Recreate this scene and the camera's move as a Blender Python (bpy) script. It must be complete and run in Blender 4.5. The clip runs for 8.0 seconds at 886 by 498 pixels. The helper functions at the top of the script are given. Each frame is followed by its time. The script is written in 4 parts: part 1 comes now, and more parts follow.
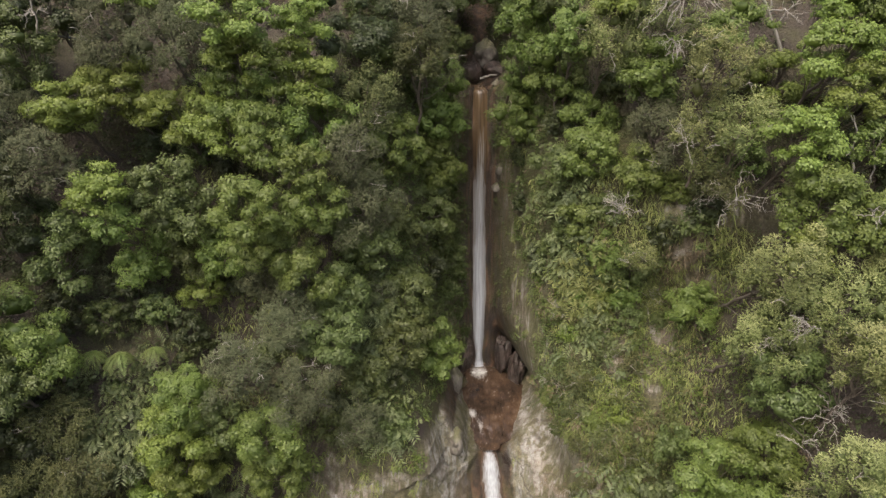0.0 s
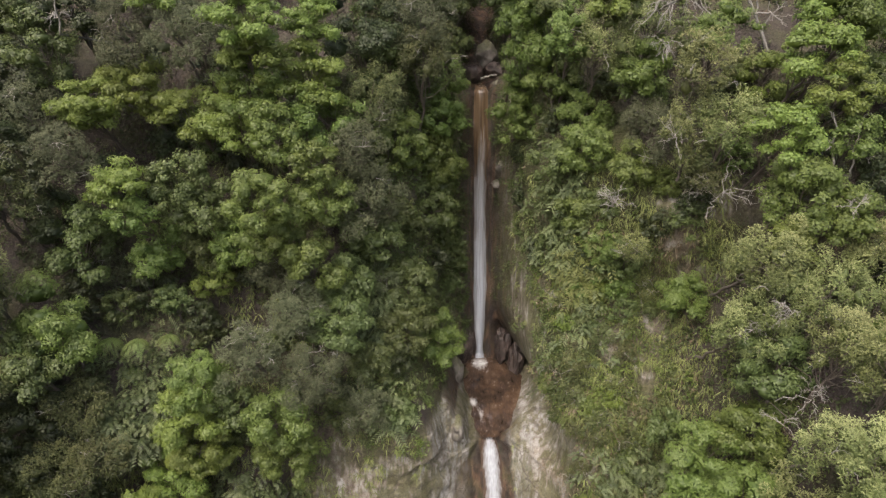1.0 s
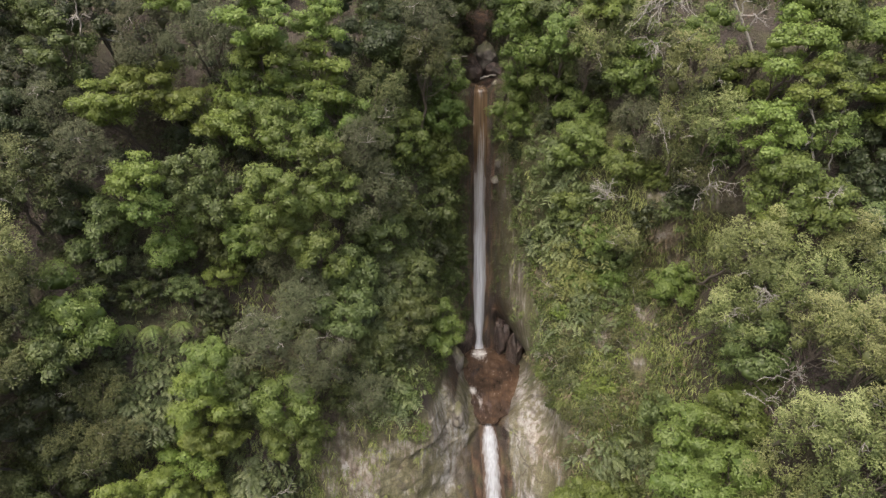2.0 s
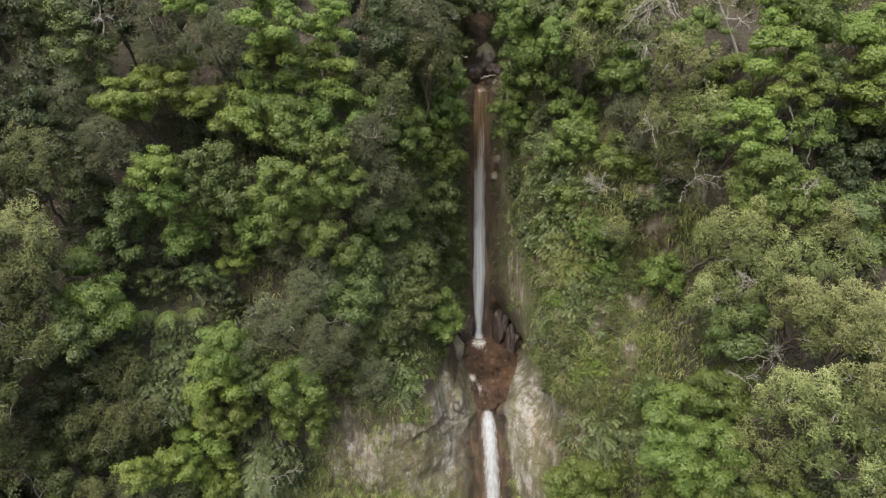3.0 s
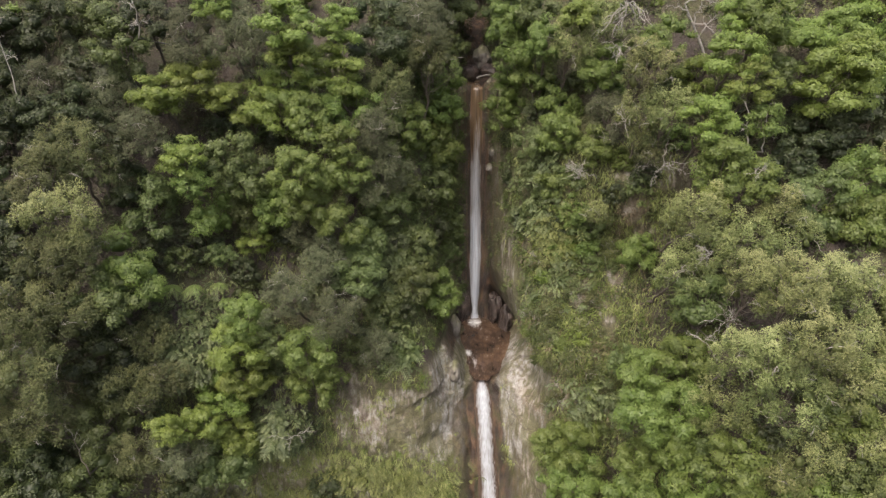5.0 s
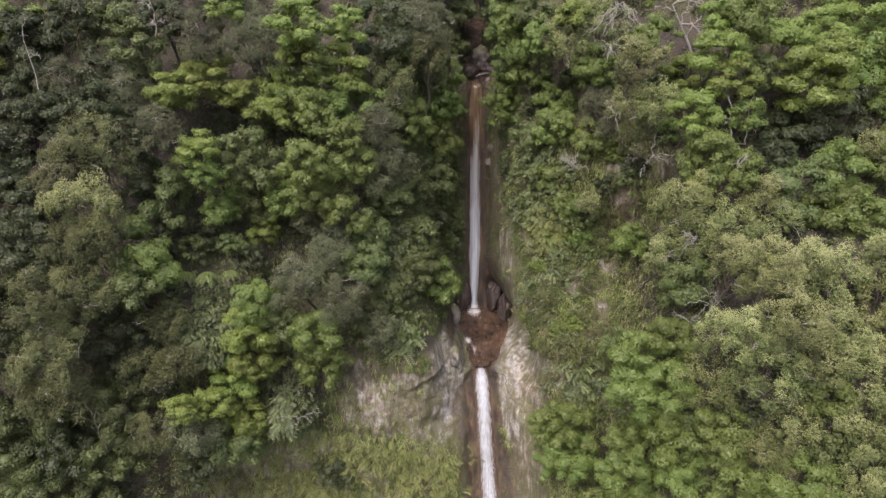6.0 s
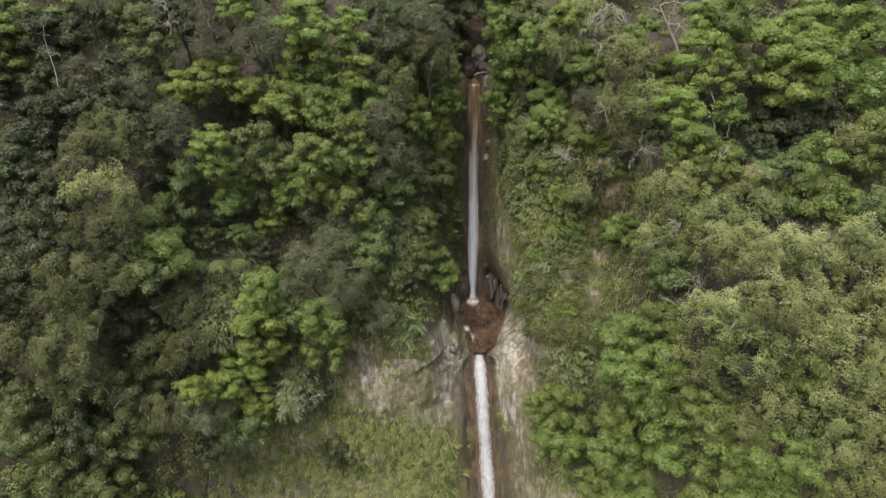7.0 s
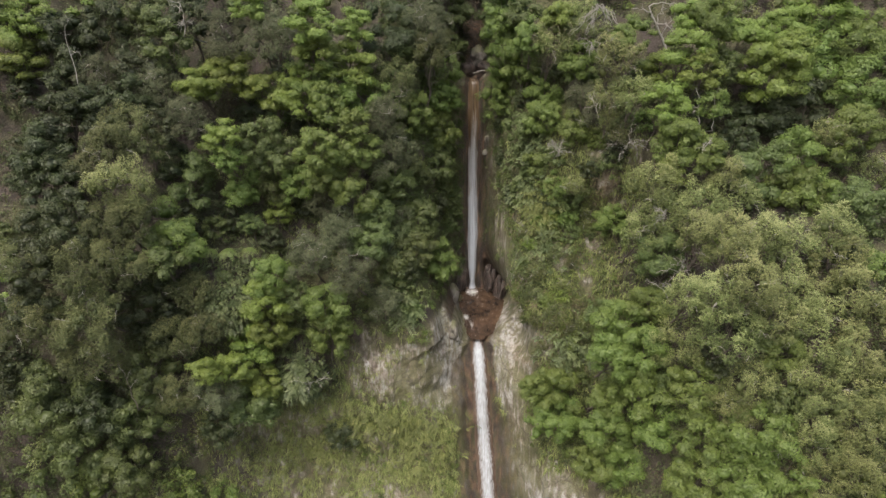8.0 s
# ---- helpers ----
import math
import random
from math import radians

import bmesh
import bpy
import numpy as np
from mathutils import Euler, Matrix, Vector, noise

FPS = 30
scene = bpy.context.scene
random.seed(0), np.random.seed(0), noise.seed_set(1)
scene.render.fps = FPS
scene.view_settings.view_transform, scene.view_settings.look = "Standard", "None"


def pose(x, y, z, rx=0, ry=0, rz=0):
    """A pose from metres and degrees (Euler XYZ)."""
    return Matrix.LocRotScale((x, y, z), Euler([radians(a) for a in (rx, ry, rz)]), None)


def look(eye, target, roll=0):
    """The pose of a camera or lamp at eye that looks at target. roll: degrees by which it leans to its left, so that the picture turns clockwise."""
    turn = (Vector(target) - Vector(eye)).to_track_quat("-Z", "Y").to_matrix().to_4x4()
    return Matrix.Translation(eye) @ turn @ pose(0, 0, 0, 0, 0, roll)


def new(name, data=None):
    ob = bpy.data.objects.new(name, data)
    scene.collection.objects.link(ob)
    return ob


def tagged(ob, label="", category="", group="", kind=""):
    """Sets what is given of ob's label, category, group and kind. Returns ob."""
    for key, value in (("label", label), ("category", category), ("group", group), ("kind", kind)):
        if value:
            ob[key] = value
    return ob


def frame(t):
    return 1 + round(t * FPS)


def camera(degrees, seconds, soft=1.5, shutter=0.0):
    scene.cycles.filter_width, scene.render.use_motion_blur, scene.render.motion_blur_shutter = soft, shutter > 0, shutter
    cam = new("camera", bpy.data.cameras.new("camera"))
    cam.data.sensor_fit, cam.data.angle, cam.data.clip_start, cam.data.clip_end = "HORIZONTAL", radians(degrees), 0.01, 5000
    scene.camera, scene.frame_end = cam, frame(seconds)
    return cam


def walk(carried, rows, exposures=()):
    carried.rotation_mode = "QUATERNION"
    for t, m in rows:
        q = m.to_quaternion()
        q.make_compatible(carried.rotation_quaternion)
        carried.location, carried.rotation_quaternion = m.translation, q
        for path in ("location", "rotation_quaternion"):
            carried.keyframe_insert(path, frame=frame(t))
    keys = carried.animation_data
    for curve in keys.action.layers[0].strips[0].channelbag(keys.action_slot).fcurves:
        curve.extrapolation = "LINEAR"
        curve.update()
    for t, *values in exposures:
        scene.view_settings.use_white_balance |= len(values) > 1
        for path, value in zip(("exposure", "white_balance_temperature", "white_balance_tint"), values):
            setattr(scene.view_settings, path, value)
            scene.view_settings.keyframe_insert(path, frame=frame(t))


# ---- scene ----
cam = camera(70.0, 8.0, 1.35)
PATH = [
    (0, (0.15, -0.595, 29.963), (0.144, 1.311, 29.36), 0.1),
    (0.5, (0.188, -1.716, 29.905), (0.178, 0.192, 29.305), 0.1),
    (1, (0.16, -2.986, 29.857), (0.148, -1.077, 29.26), 0.1),
    (1.5, (0.221, -4.205, 29.796), (0.206, -2.296, 29.202), 0.1),
    (3, (0.072, -8.685, 29.589), (0.057, -6.772, 29.004), 0.3),
    (3.5, (0.291, -10.258, 29.556), (0.27, -8.345, 28.973), 0.3),
    (4, (0.452, -11.834, 29.612), (0.431, -9.921, 29.03), 0.3),
    (4.5, (0.634, -13.558, 29.584), (0.611, -11.645, 29.003), 0.4),
    (6, (0.661, -18.758, 28.979), (0.636, -16.842, 28.409), 0.4),
    (6.5, (0.762, -20.531, 28.771), (0.736, -18.613, 28.204), 0.5),
    (7, (0.8, -22.332, 28.522), (0.774, -20.413, 27.96), 0.4),
    (7.5, (1.082, -24.187, 28.231), (1.05, -22.266, 27.674), 0.4),
    (8, (1.343, -26.022, 28.044), (1.305, -24.101, 27.489), 0.4),
]
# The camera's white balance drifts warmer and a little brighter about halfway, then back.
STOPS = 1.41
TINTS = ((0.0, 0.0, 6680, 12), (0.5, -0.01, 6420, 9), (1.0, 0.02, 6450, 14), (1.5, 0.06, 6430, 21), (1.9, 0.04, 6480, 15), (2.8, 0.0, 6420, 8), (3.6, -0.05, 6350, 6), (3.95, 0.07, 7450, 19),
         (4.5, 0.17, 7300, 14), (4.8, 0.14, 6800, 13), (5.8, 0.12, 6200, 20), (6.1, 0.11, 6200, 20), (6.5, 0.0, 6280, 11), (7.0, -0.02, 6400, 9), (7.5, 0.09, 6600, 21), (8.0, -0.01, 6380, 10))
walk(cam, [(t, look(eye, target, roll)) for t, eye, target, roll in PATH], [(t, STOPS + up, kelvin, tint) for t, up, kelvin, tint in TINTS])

# ---- light ----
SUN_UP, SUN_TURN = 53.0, -155.0
world = bpy.data.worlds.new("overcast_sky")
scene.world = world
world.use_nodes = True
wn = world.node_tree.nodes
sky = wn.new("ShaderNodeTexSky")
sky.sky_type = "NISHITA"
sky.sun_disc = False
sky.sun_elevation, sky.sun_rotation = radians(SUN_UP), radians(SUN_TURN)
sky.air_density, sky.dust_density, sky.ozone_density = 1.0, 6.0, 0.6
wn["Background"].inputs["Strength"].default_value = 0.15
world.node_tree.links.new(sky.outputs["Color"], wn["Background"].inputs["Color"])
sun = new("sun", bpy.data.lights.new("sun", "SUN"))
sun.data.energy, sun.data.angle, sun.data.color = 1.0, radians(48), (1.0, 0.97, 0.92)
sun_way = Vector((math.sin(radians(SUN_TURN)) * math.cos(radians(SUN_UP)), math.cos(radians(SUN_TURN)) * math.cos(radians(SUN_UP)), math.sin(radians(SUN_UP))))
sun.matrix_world = look(sun_way * 200, (0, 0, 0))
scene.view_settings.exposure = STOPS


# ---- materials ----
def shader(name):
    m = bpy.data.materials.new(name)
    m.use_nodes = True
    return m, m.node_tree.nodes, m.node_tree.links


def ramp(nodes, links, fac, stops):
    r = nodes.new("ShaderNodeValToRGB")
    while len(r.color_ramp.elements) < len(stops):
        r.color_ramp.elements.new(0.5)
    for e, (at, c) in zip(r.color_ramp.elements, stops):
        e.position, e.color = at, (*c, 1)
    links.new(fac, r.inputs["Fac"])
    return r.outputs["Color"]


def texture(nodes, links, scale, detail=5.0, stretch=(1, 1, 1), rough=0.55, space="Object"):
    co, mp, n = nodes.new("ShaderNodeTexCoord"), nodes.new("ShaderNodeMapping"), nodes.new("ShaderNodeTexNoise")
    mp.inputs["Scale"].default_value = stretch
    links.new(co.outputs[space], mp.inputs["Vector"])
    links.new(mp.outputs["Vector"], n.inputs["Vector"])
    n.inputs["Scale"].default_value, n.inputs["Detail"].default_value, n.inputs["Roughness"].default_value = scale, detail, rough
    return n.outputs["Fac"]


def maths(nodes, links, op, a, b, clamp=False):
    n = nodes.new("ShaderNodeMath")
    n.operation, n.use_clamp = op, clamp
    for i, v in enumerate((a, b)):
        if isinstance(v, (int, float)):
            n.inputs[i].default_value = v
        else:
            links.new(v, n.inputs[i])
    return n.outputs[0]


def mixed(nodes, links, fac, a, b, blend="MIX"):
    n = nodes.new("ShaderNodeMix")
    n.data_type, n.blend_type = "RGBA", blend
    for key, v in ((0, fac), (6, a), (7, b)):
        if isinstance(v, (int, float)):
            n.inputs[key].default_value = v
        elif isinstance(v, tuple):
            n.inputs[key].default_value = (*v, 1)
        else:
            links.new(v, n.inputs[key])
    return n.outputs[2]


def attribute(nodes, name):
    n = nodes.new("ShaderNodeAttribute")
    n.attribute_name = name
    return n.outputs["Fac"]


def bumped(nodes, links, height, strength, distance):
    b = nodes.new("ShaderNodeBump")
    b.inputs["Strength"].default_value, b.inputs["Distance"].default_value = strength, distance
    links.new(height, b.inputs["Height"])
    return b.outputs["Normal"]


def leaf_material(name, deep, mid, pale, rough=0.5, glow=0.25):
    """Leaves: each leaf its own shade, each clump its own tone (in crowns with top light painted in), each plant its
    own hue.
    """
    m, n, l = shader(name)
    geo, info, hsv = n.new("ShaderNodeNewGeometry"), n.new("ShaderNodeObjectInfo"), n.new("ShaderNodeHueSaturation")
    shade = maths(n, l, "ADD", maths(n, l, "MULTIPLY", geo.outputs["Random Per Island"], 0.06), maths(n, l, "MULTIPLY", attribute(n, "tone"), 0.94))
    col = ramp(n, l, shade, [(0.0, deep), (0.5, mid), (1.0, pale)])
    l.new(col, hsv.inputs["Color"])
    l.new(maths(n, l, "ADD", maths(n, l, "MULTIPLY", info.outputs["Random"], 0.028), 0.473), hsv.inputs["Hue"])
    l.new(maths(n, l, "ADD", maths(n, l, "MULTIPLY", info.outputs["Random"], 0.32), 0.87), hsv.inputs["Value"])
    hsv.inputs["Saturation"].default_value = 1.02
    p = n["Principled BSDF"]
    l.new(hsv.outputs["Color"], p.inputs["Base Color"])
    p.inputs["Roughness"].default_value = rough
    p.inputs["Specular IOR Level"].default_value = 0.35
    tr, mix = n.new("ShaderNodeBsdfTranslucent"), n.new("ShaderNodeMixShader")
    l.new(hsv.outputs["Color"], tr.inputs["Color"])
    mix.inputs[0].default_value = glow
    l.new(p.outputs[0], mix.inputs[1])
    l.new(tr.outputs[0], mix.inputs[2])
    l.new(mix.outputs[0], n["Material Output"].inputs["Surface"])
    return m


LEAF = {
    "pitto": leaf_material("bright_leaf", (0.064, 0.091, 0.019), (0.092, 0.137, 0.027), (0.135, 0.184, 0.045)),
    "laurel": leaf_material("laurel_leaf", (0.045, 0.075, 0.018), (0.075, 0.118, 0.026), (0.122, 0.169, 0.048)),
    "dark": leaf_material("deep_green_leaf", (0.037, 0.055, 0.018), (0.058, 0.083, 0.025), (0.093, 0.123, 0.042)),
    "grey": leaf_material("grey_leaf", (0.044, 0.054, 0.026), (0.067, 0.081, 0.040), (0.108, 0.124, 0.067), 0.7, 0.25),
    # Deep green leaf darkened again: the left slope's dimness put into the colour.
    "shaded": leaf_material("darkened_evergreen_leaf", (0.016, 0.025, 0.010), (0.026, 0.037, 0.012), (0.046, 0.062, 0.024), 0.5),
    # Heath leaf made darker: shade on the left trees put into the colour.
    "olive": leaf_material("darkened_heath_leaf", (0.033, 0.043, 0.015), (0.060, 0.074, 0.026), (0.118, 0.133, 0.053), 0.6),
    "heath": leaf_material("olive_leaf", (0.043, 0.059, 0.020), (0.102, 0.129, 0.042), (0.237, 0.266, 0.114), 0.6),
}
UNDER_LEAF = leaf_material("undergrowth_leaf", (0.034, 0.046, 0.018), (0.060, 0.078, 0.029), (0.099, 0.118, 0.048), 0.6)
GINGER_LEAF = leaf_material("lance_leaf", (0.035, 0.053, 0.020), (0.074, 0.099, 0.039), (0.146, 0.175, 0.079), 0.55)
CLIFF_LEAF = leaf_material("cliff_grass", (0.073, 0.090, 0.030), (0.137, 0.166, 0.054), (0.233, 0.257, 0.104), 0.7)
SHELF_LEAF = leaf_material("shelf_leaf", (0.062, 0.083, 0.025), (0.116, 0.146, 0.044), (0.190, 0.217, 0.078), 0.6)
DRY_LEAF = leaf_material("dry_leaf", (0.069, 0.053, 0.033), (0.114, 0.089, 0.057), (0.180, 0.152, 0.104), 0.8, 0.1)
FERN_LEAF = leaf_material("fern_leaf", (0.057, 0.095, 0.022), (0.083, 0.127, 0.033), (0.112, 0.158, 0.048), 0.65)


def bark_material(name, a, b):
    m, n, l = shader(name)
    streak = texture(n, l, 5.0, 6.0, (3, 3, 0.5))
    p = n["Principled BSDF"]
    l.new(ramp(n, l, streak, [(0.3, a), (0.7, b)]), p.inputs["Base Color"])
    p.inputs["Roughness"].default_value = 0.85
    l.new(bumped(n, l, streak, 0.5, 0.03), p.inputs["Normal"])
    return m


BARK = bark_material("brown_bark", (0.045, 0.036, 0.028), (0.115, 0.098, 0.080))
PALE_BARK = bark_material("pale_bark", (0.12, 0.112, 0.098), (0.29, 0.275, 0.245))


def cliff_material():
    """Tuff, soil, moss and wet stained rock, mixed by what the ground is at each place."""
    m, n, l = shader("cliff_rock")
    big, mid, fine = texture(n, l, 0.25, 6), texture(n, l, 0.95, 7, (1.1, 1.1, 0.6), 0.5), texture(n, l, 7.0, 8, rough=0.7)
    run = texture(n, l, 0.9, 7, (2.2, 2.2, 0.35))
    grit = texture(n, l, 3.2, 8, (1.3, 1.3, 0.8), 0.68)
    pale_rock = attribute(n, "pale_rock")
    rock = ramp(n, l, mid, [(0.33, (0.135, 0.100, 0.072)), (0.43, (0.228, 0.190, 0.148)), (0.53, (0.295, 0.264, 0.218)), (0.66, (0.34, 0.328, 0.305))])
    rock = mixed(n, l, pale_rock, rock, ramp(n, l, mid, [(0.33, (0.135, 0.122, 0.106)), (0.43, (0.22, 0.213, 0.195)), (0.53, (0.295, 0.290, 0.270)), (0.66, (0.38, 0.377, 0.358))]))
    rock = mixed(n, l, maths(n, l, "MULTIPLY", ramp(n, l, grit, [(0.40, (1, 1, 1)), (0.50, (0, 0, 0))]), 0.55), rock, (0.150, 0.118, 0.088))
    rock = mixed(n, l, maths(n, l, "MULTIPLY", ramp(n, l, grit, [(0.56, (0, 0, 0)), (0.66, (1, 1, 1))]), 0.4), rock, (0.45, 0.435, 0.40))
    rock = mixed(n, l, maths(n, l, "MULTIPLY", ramp(n, l, run, [(0.53, (0, 0, 0)), (0.60, (1, 1, 1))]), 0.45), rock, (0.165, 0.112, 0.078))
    rock = mixed(n, l, maths(n, l, "MULTIPLY", ramp(n, l, fine, [(0.36, (1, 1, 1)), (0.42, (0, 0, 0))]), 0.55), rock, (0.085, 0.066, 0.048))
    rock = mixed(n, l, maths(n, l, "MULTIPLY", ramp(n, l, maths(n, l, "ADD", maths(n, l, "MULTIPLY", big, 0.5), maths(n, l, "MULTIPLY", run, 0.5)), [(0.45, (0, 0, 0)), (0.52, (1, 1, 1))]), maths(n, l, "SUBTRACT", 0.85, maths(n, l, "MULTIPLY", pale_rock, 0.25))), rock, ramp(n, l, fine, [(0.35, (0.06, 0.058, 0.03)), (0.65, (0.16, 0.155, 0.07))]))
    earth = ramp(n, l, fine, [(0.3, (0.026, 0.020, 0.016)), (0.6, (0.054, 0.042, 0.033)), (0.8, (0.092, 0.076, 0.058))])
    moss = ramp(n, l, fine, [(0.3, (0.030, 0.034, 0.010)), (0.6, (0.080, 0.088, 0.024)), (0.8, (0.14, 0.145, 0.05))])
    stain = ramp(n, l, run, [(0.3, (0.014, 0.010, 0.009)), (0.5, (0.036, 0.024, 0.017)), (0.60, (0.085, 0.050, 0.030)), (0.75, (0.15, 0.10, 0.062))])
    warp, co, cell = n.new("ShaderNodeMix"), n.new("ShaderNodeTexCoord"), n.new("ShaderNodeTexVoronoi")
    shift = n.new("ShaderNodeTexNoise")
    shift.inputs["Scale"].default_value = 0.5
    shift.inputs["Detail"].default_value = 6.0
    warp.data_type = "RGBA"
    warp.inputs[0].default_value = 0.8
    l.new(co.outputs["Object"], shift.inputs["Vector"])
    l.new(co.outputs["Object"], warp.inputs[6])
    l.new(shift.outputs["Color"], warp.inputs[7])
    cell.feature = "DISTANCE_TO_EDGE"
    cell.inputs["Scale"].default_value = 1.6
    l.new(warp.outputs[2], cell.inputs["Vector"])
    crack = maths(n, l, "MULTIPLY", cell.outputs["Distance"], 22.0, True)
    rock = mixed(n, l, maths(n, l, "MULTIPLY", maths(n, l, "MULTIPLY", maths(n, l, "SUBTRACT", 1.0, crack, True), ramp(n, l, big, [(0.44, (0, 0, 0)), (0.54, (1, 1, 1))])), 0.75), rock, (0.07, 0.058, 0.045))
    soft = maths(n, l, "MULTIPLY", maths(n, l, "SUBTRACT", mid, 0.5), 2.2)
    bare = maths(n, l, "ADD", attribute(n, "bare"), maths(n, l, "MULTIPLY", soft, maths(n, l, "MULTIPLY", attribute(n, "bare"), 4.0, True)), True)
    green = maths(n, l, "ADD", attribute(n, "moss"), maths(n, l, "MULTIPLY", maths(n, l, "SUBTRACT", big, 0.5), 2.4), True)
    col = mixed(n, l, green, earth, moss)
    col = mixed(n, l, bare, col, rock)
    wet = maths(n, l, "ADD", attribute(n, "wet"), maths(n, l, "MULTIPLY", soft, attribute(n, "wet")), True)
    col = mixed(n, l, wet, col, stain)
    p = n["Principled BSDF"]
    l.new(col, p.inputs["Base Color"])
    l.new(maths(n, l, "SUBTRACT", 0.92, maths(n, l, "MULTIPLY", wet, 0.6)), p.inputs["Roughness"])
    l.new(bumped(n, l, maths(n, l, "ADD", maths(n, l, "ADD", maths(n, l, "MULTIPLY", mid, 0.3), maths(n, l, "MULTIPLY", crack, 0.12)), maths(n, l, "ADD", maths(n, l, "MULTIPLY", grit, 0.8), maths(n, l, "MULTIPLY", fine, 0.5))), 1.0, 0.35), p.inputs["Normal"])
    return m


def stone_material(name, dark, base, pale, rough=0.9, moss=0.0):
    m, n, l = shader(name)
    mid, fine, run = texture(n, l, 0.9, 8), texture(n, l, 6.0, 8, rough=0.7), texture(n, l, 0.7, 7, (2, 2, 0.4))
    col = ramp(n, l, mid, [(0.3, dark), (0.47, base), (0.68, pale)])
    col = mixed(n, l, maths(n, l, "MULTIPLY", ramp(n, l, run, [(0.48, (0, 0, 0)), (0.66, (1, 1, 1))]), 0.6), col, dark)
    if moss:
        geo = n.new("ShaderNodeNewGeometry")
        up = n.new("ShaderNodeSeparateXYZ")
        l.new(geo.outputs["Normal"], up.inputs[0])
        grown = maths(n, l, "MULTIPLY", maths(n, l, "ADD", up.outputs["Z"], maths(n, l, "SUBTRACT", maths(n, l, "MULTIPLY", fine, 1.6), 1.0), True), moss, True)
        col = mixed(n, l, grown, col, (0.085, 0.092, 0.028))
    p = n["Principled BSDF"]
    l.new(col, p.inputs["Base Color"])
    p.inputs["Roughness"].default_value = rough
    l.new(bumped(n, l, maths(n, l, "ADD", mid, maths(n, l, "MULTIPLY", fine, 0.4)), 0.9, 0.35), p.inputs["Normal"])
    return m


CLIFF = cliff_material()
WET_STONE = stone_material("wet_dark_stone", (0.018, 0.013, 0.011), (0.045, 0.034, 0.029), (0.13, 0.10, 0.085), 0.35)
GREY_STONE = stone_material("grey_mossy_stone", (0.06, 0.052, 0.044), (0.13, 0.118, 0.10), (0.24, 0.225, 0.20), 0.8, 0.9)


def water_material(name, thin, thick, pale=(0.58, 0.62, 0.68), gain=2.6):
    """Falling water: white streaks over a thin brown film."""
    m, n, l = shader(name)
    streak = texture(n, l, 3.0, 1.5, (2.2, 2.2, 0.03), 0.5)
    fleck = texture(n, l, 4.0, 1.5, (1.2, 1.2, 0.05), 0.5)
    white = maths(n, l, "ADD", attribute(n, "white"), maths(n, l, "MULTIPLY", maths(n, l, "SUBTRACT", maths(n, l, "ADD", maths(n, l, "MULTIPLY", streak, 0.75), maths(n, l, "MULTIPLY", fleck, 0.25)), 0.5), gain), True)
    p = n["Principled BSDF"]
    l.new(mixed(n, l, white, ramp(n, l, fleck, [(0.3, thin), (0.7, thick)]), pale), p.inputs["Base Color"])
    l.new(maths(n, l, "ADD", 0.18, maths(n, l, "MULTIPLY", white, 0.5)), p.inputs["Roughness"])
    l.new(bumped(n, l, streak, 0.6, 0.08), p.inputs["Normal"])
    return m


FALL_WATER = water_material("falling_water", (0.050, 0.034, 0.020), (0.135, 0.094, 0.056), (0.36, 0.39, 0.43), 1.4)
LOW_WATER = water_material("spilling_water", (0.050, 0.035, 0.026), (0.092, 0.066, 0.050), (0.35, 0.38, 0.41), 1.3)


def pool_material():
    """Shallow brown water over a rusty bed, with a few threads of foam."""
    m, n, l = shader("pool_water")
    broad, fleck = texture(n, l, 0.55, 5, (1, 0.6, 1), 0.6), texture(n, l, 2.6, 6, (1, 0.45, 1), 0.7)
    bed = ramp(n, l, maths(n, l, "ADD", maths(n, l, "MULTIPLY", broad, 0.6), maths(n, l, "MULTIPLY", fleck, 0.4)), [(0.36, (0.018, 0.012, 0.008)), (0.46, (0.036, 0.024, 0.017)), (0.56, (0.062, 0.039, 0.025)), (0.68, (0.105, 0.074, 0.050))])
    white = maths(n, l, "ADD", attribute(n, "white"), maths(n, l, "MULTIPLY", maths(n, l, "SUBTRACT", fleck, 0.62), 1.5), True)
    p = n["Principled BSDF"]
    l.new(mixed(n, l, white, bed, (0.60, 0.60, 0.58)), p.inputs["Base Color"])
    p.inputs["Roughness"].default_value = 0.14
    l.new(bumped(n, l, fleck, 0.4, 0.06), p.inputs["Normal"])
    return m


POOL_WATER = pool_material()


# ---- the lie of the land ----
def lattice(ix, iy, iz):
    h = np.sin(ix * 127.1 + iy * 311.7 + iz * 74.7) * 43758.5453
    return h - np.floor(h)


def cloud(x, y, z):
    """Smooth noise between -1 and 1."""
    ix, iy, iz = np.floor(x), np.floor(y), np.floor(z)
    u, v, w = (q * q * (3 - 2 * q) for q in (x - ix, y - iy, z - iz))
    total = 0
    for a in (0, 1):
        for b in (0, 1):
            for c in (0, 1):
                total = total + lattice(ix + a, iy + b, iz + c) * (u if a else 1 - u) * (v if b else 1 - v) * (w if c else 1 - w)
    return total * 2 - 1


def rugged(x, y, z, octaves=4):
    total, gain = 0, 0.5
    for k in range(octaves):
        total = total + gain * cloud(x + 19.1 * k, y + 7.3 * k, z + 3.7 * k)
        x, y, z, gain = x * 2.03, y * 2.03, z * 2.03, gain * 0.52
    return total


def smooth(a, b, v):
    s = np.clip((v - a) / (b - a), 0, 1)
    return s * s * (3 - 2 * s)


def stream_x(z):
    return np.interp(z, [-34, -7.2, -3.4, 27], [6.7, 4.55, 3.95, 3.63])


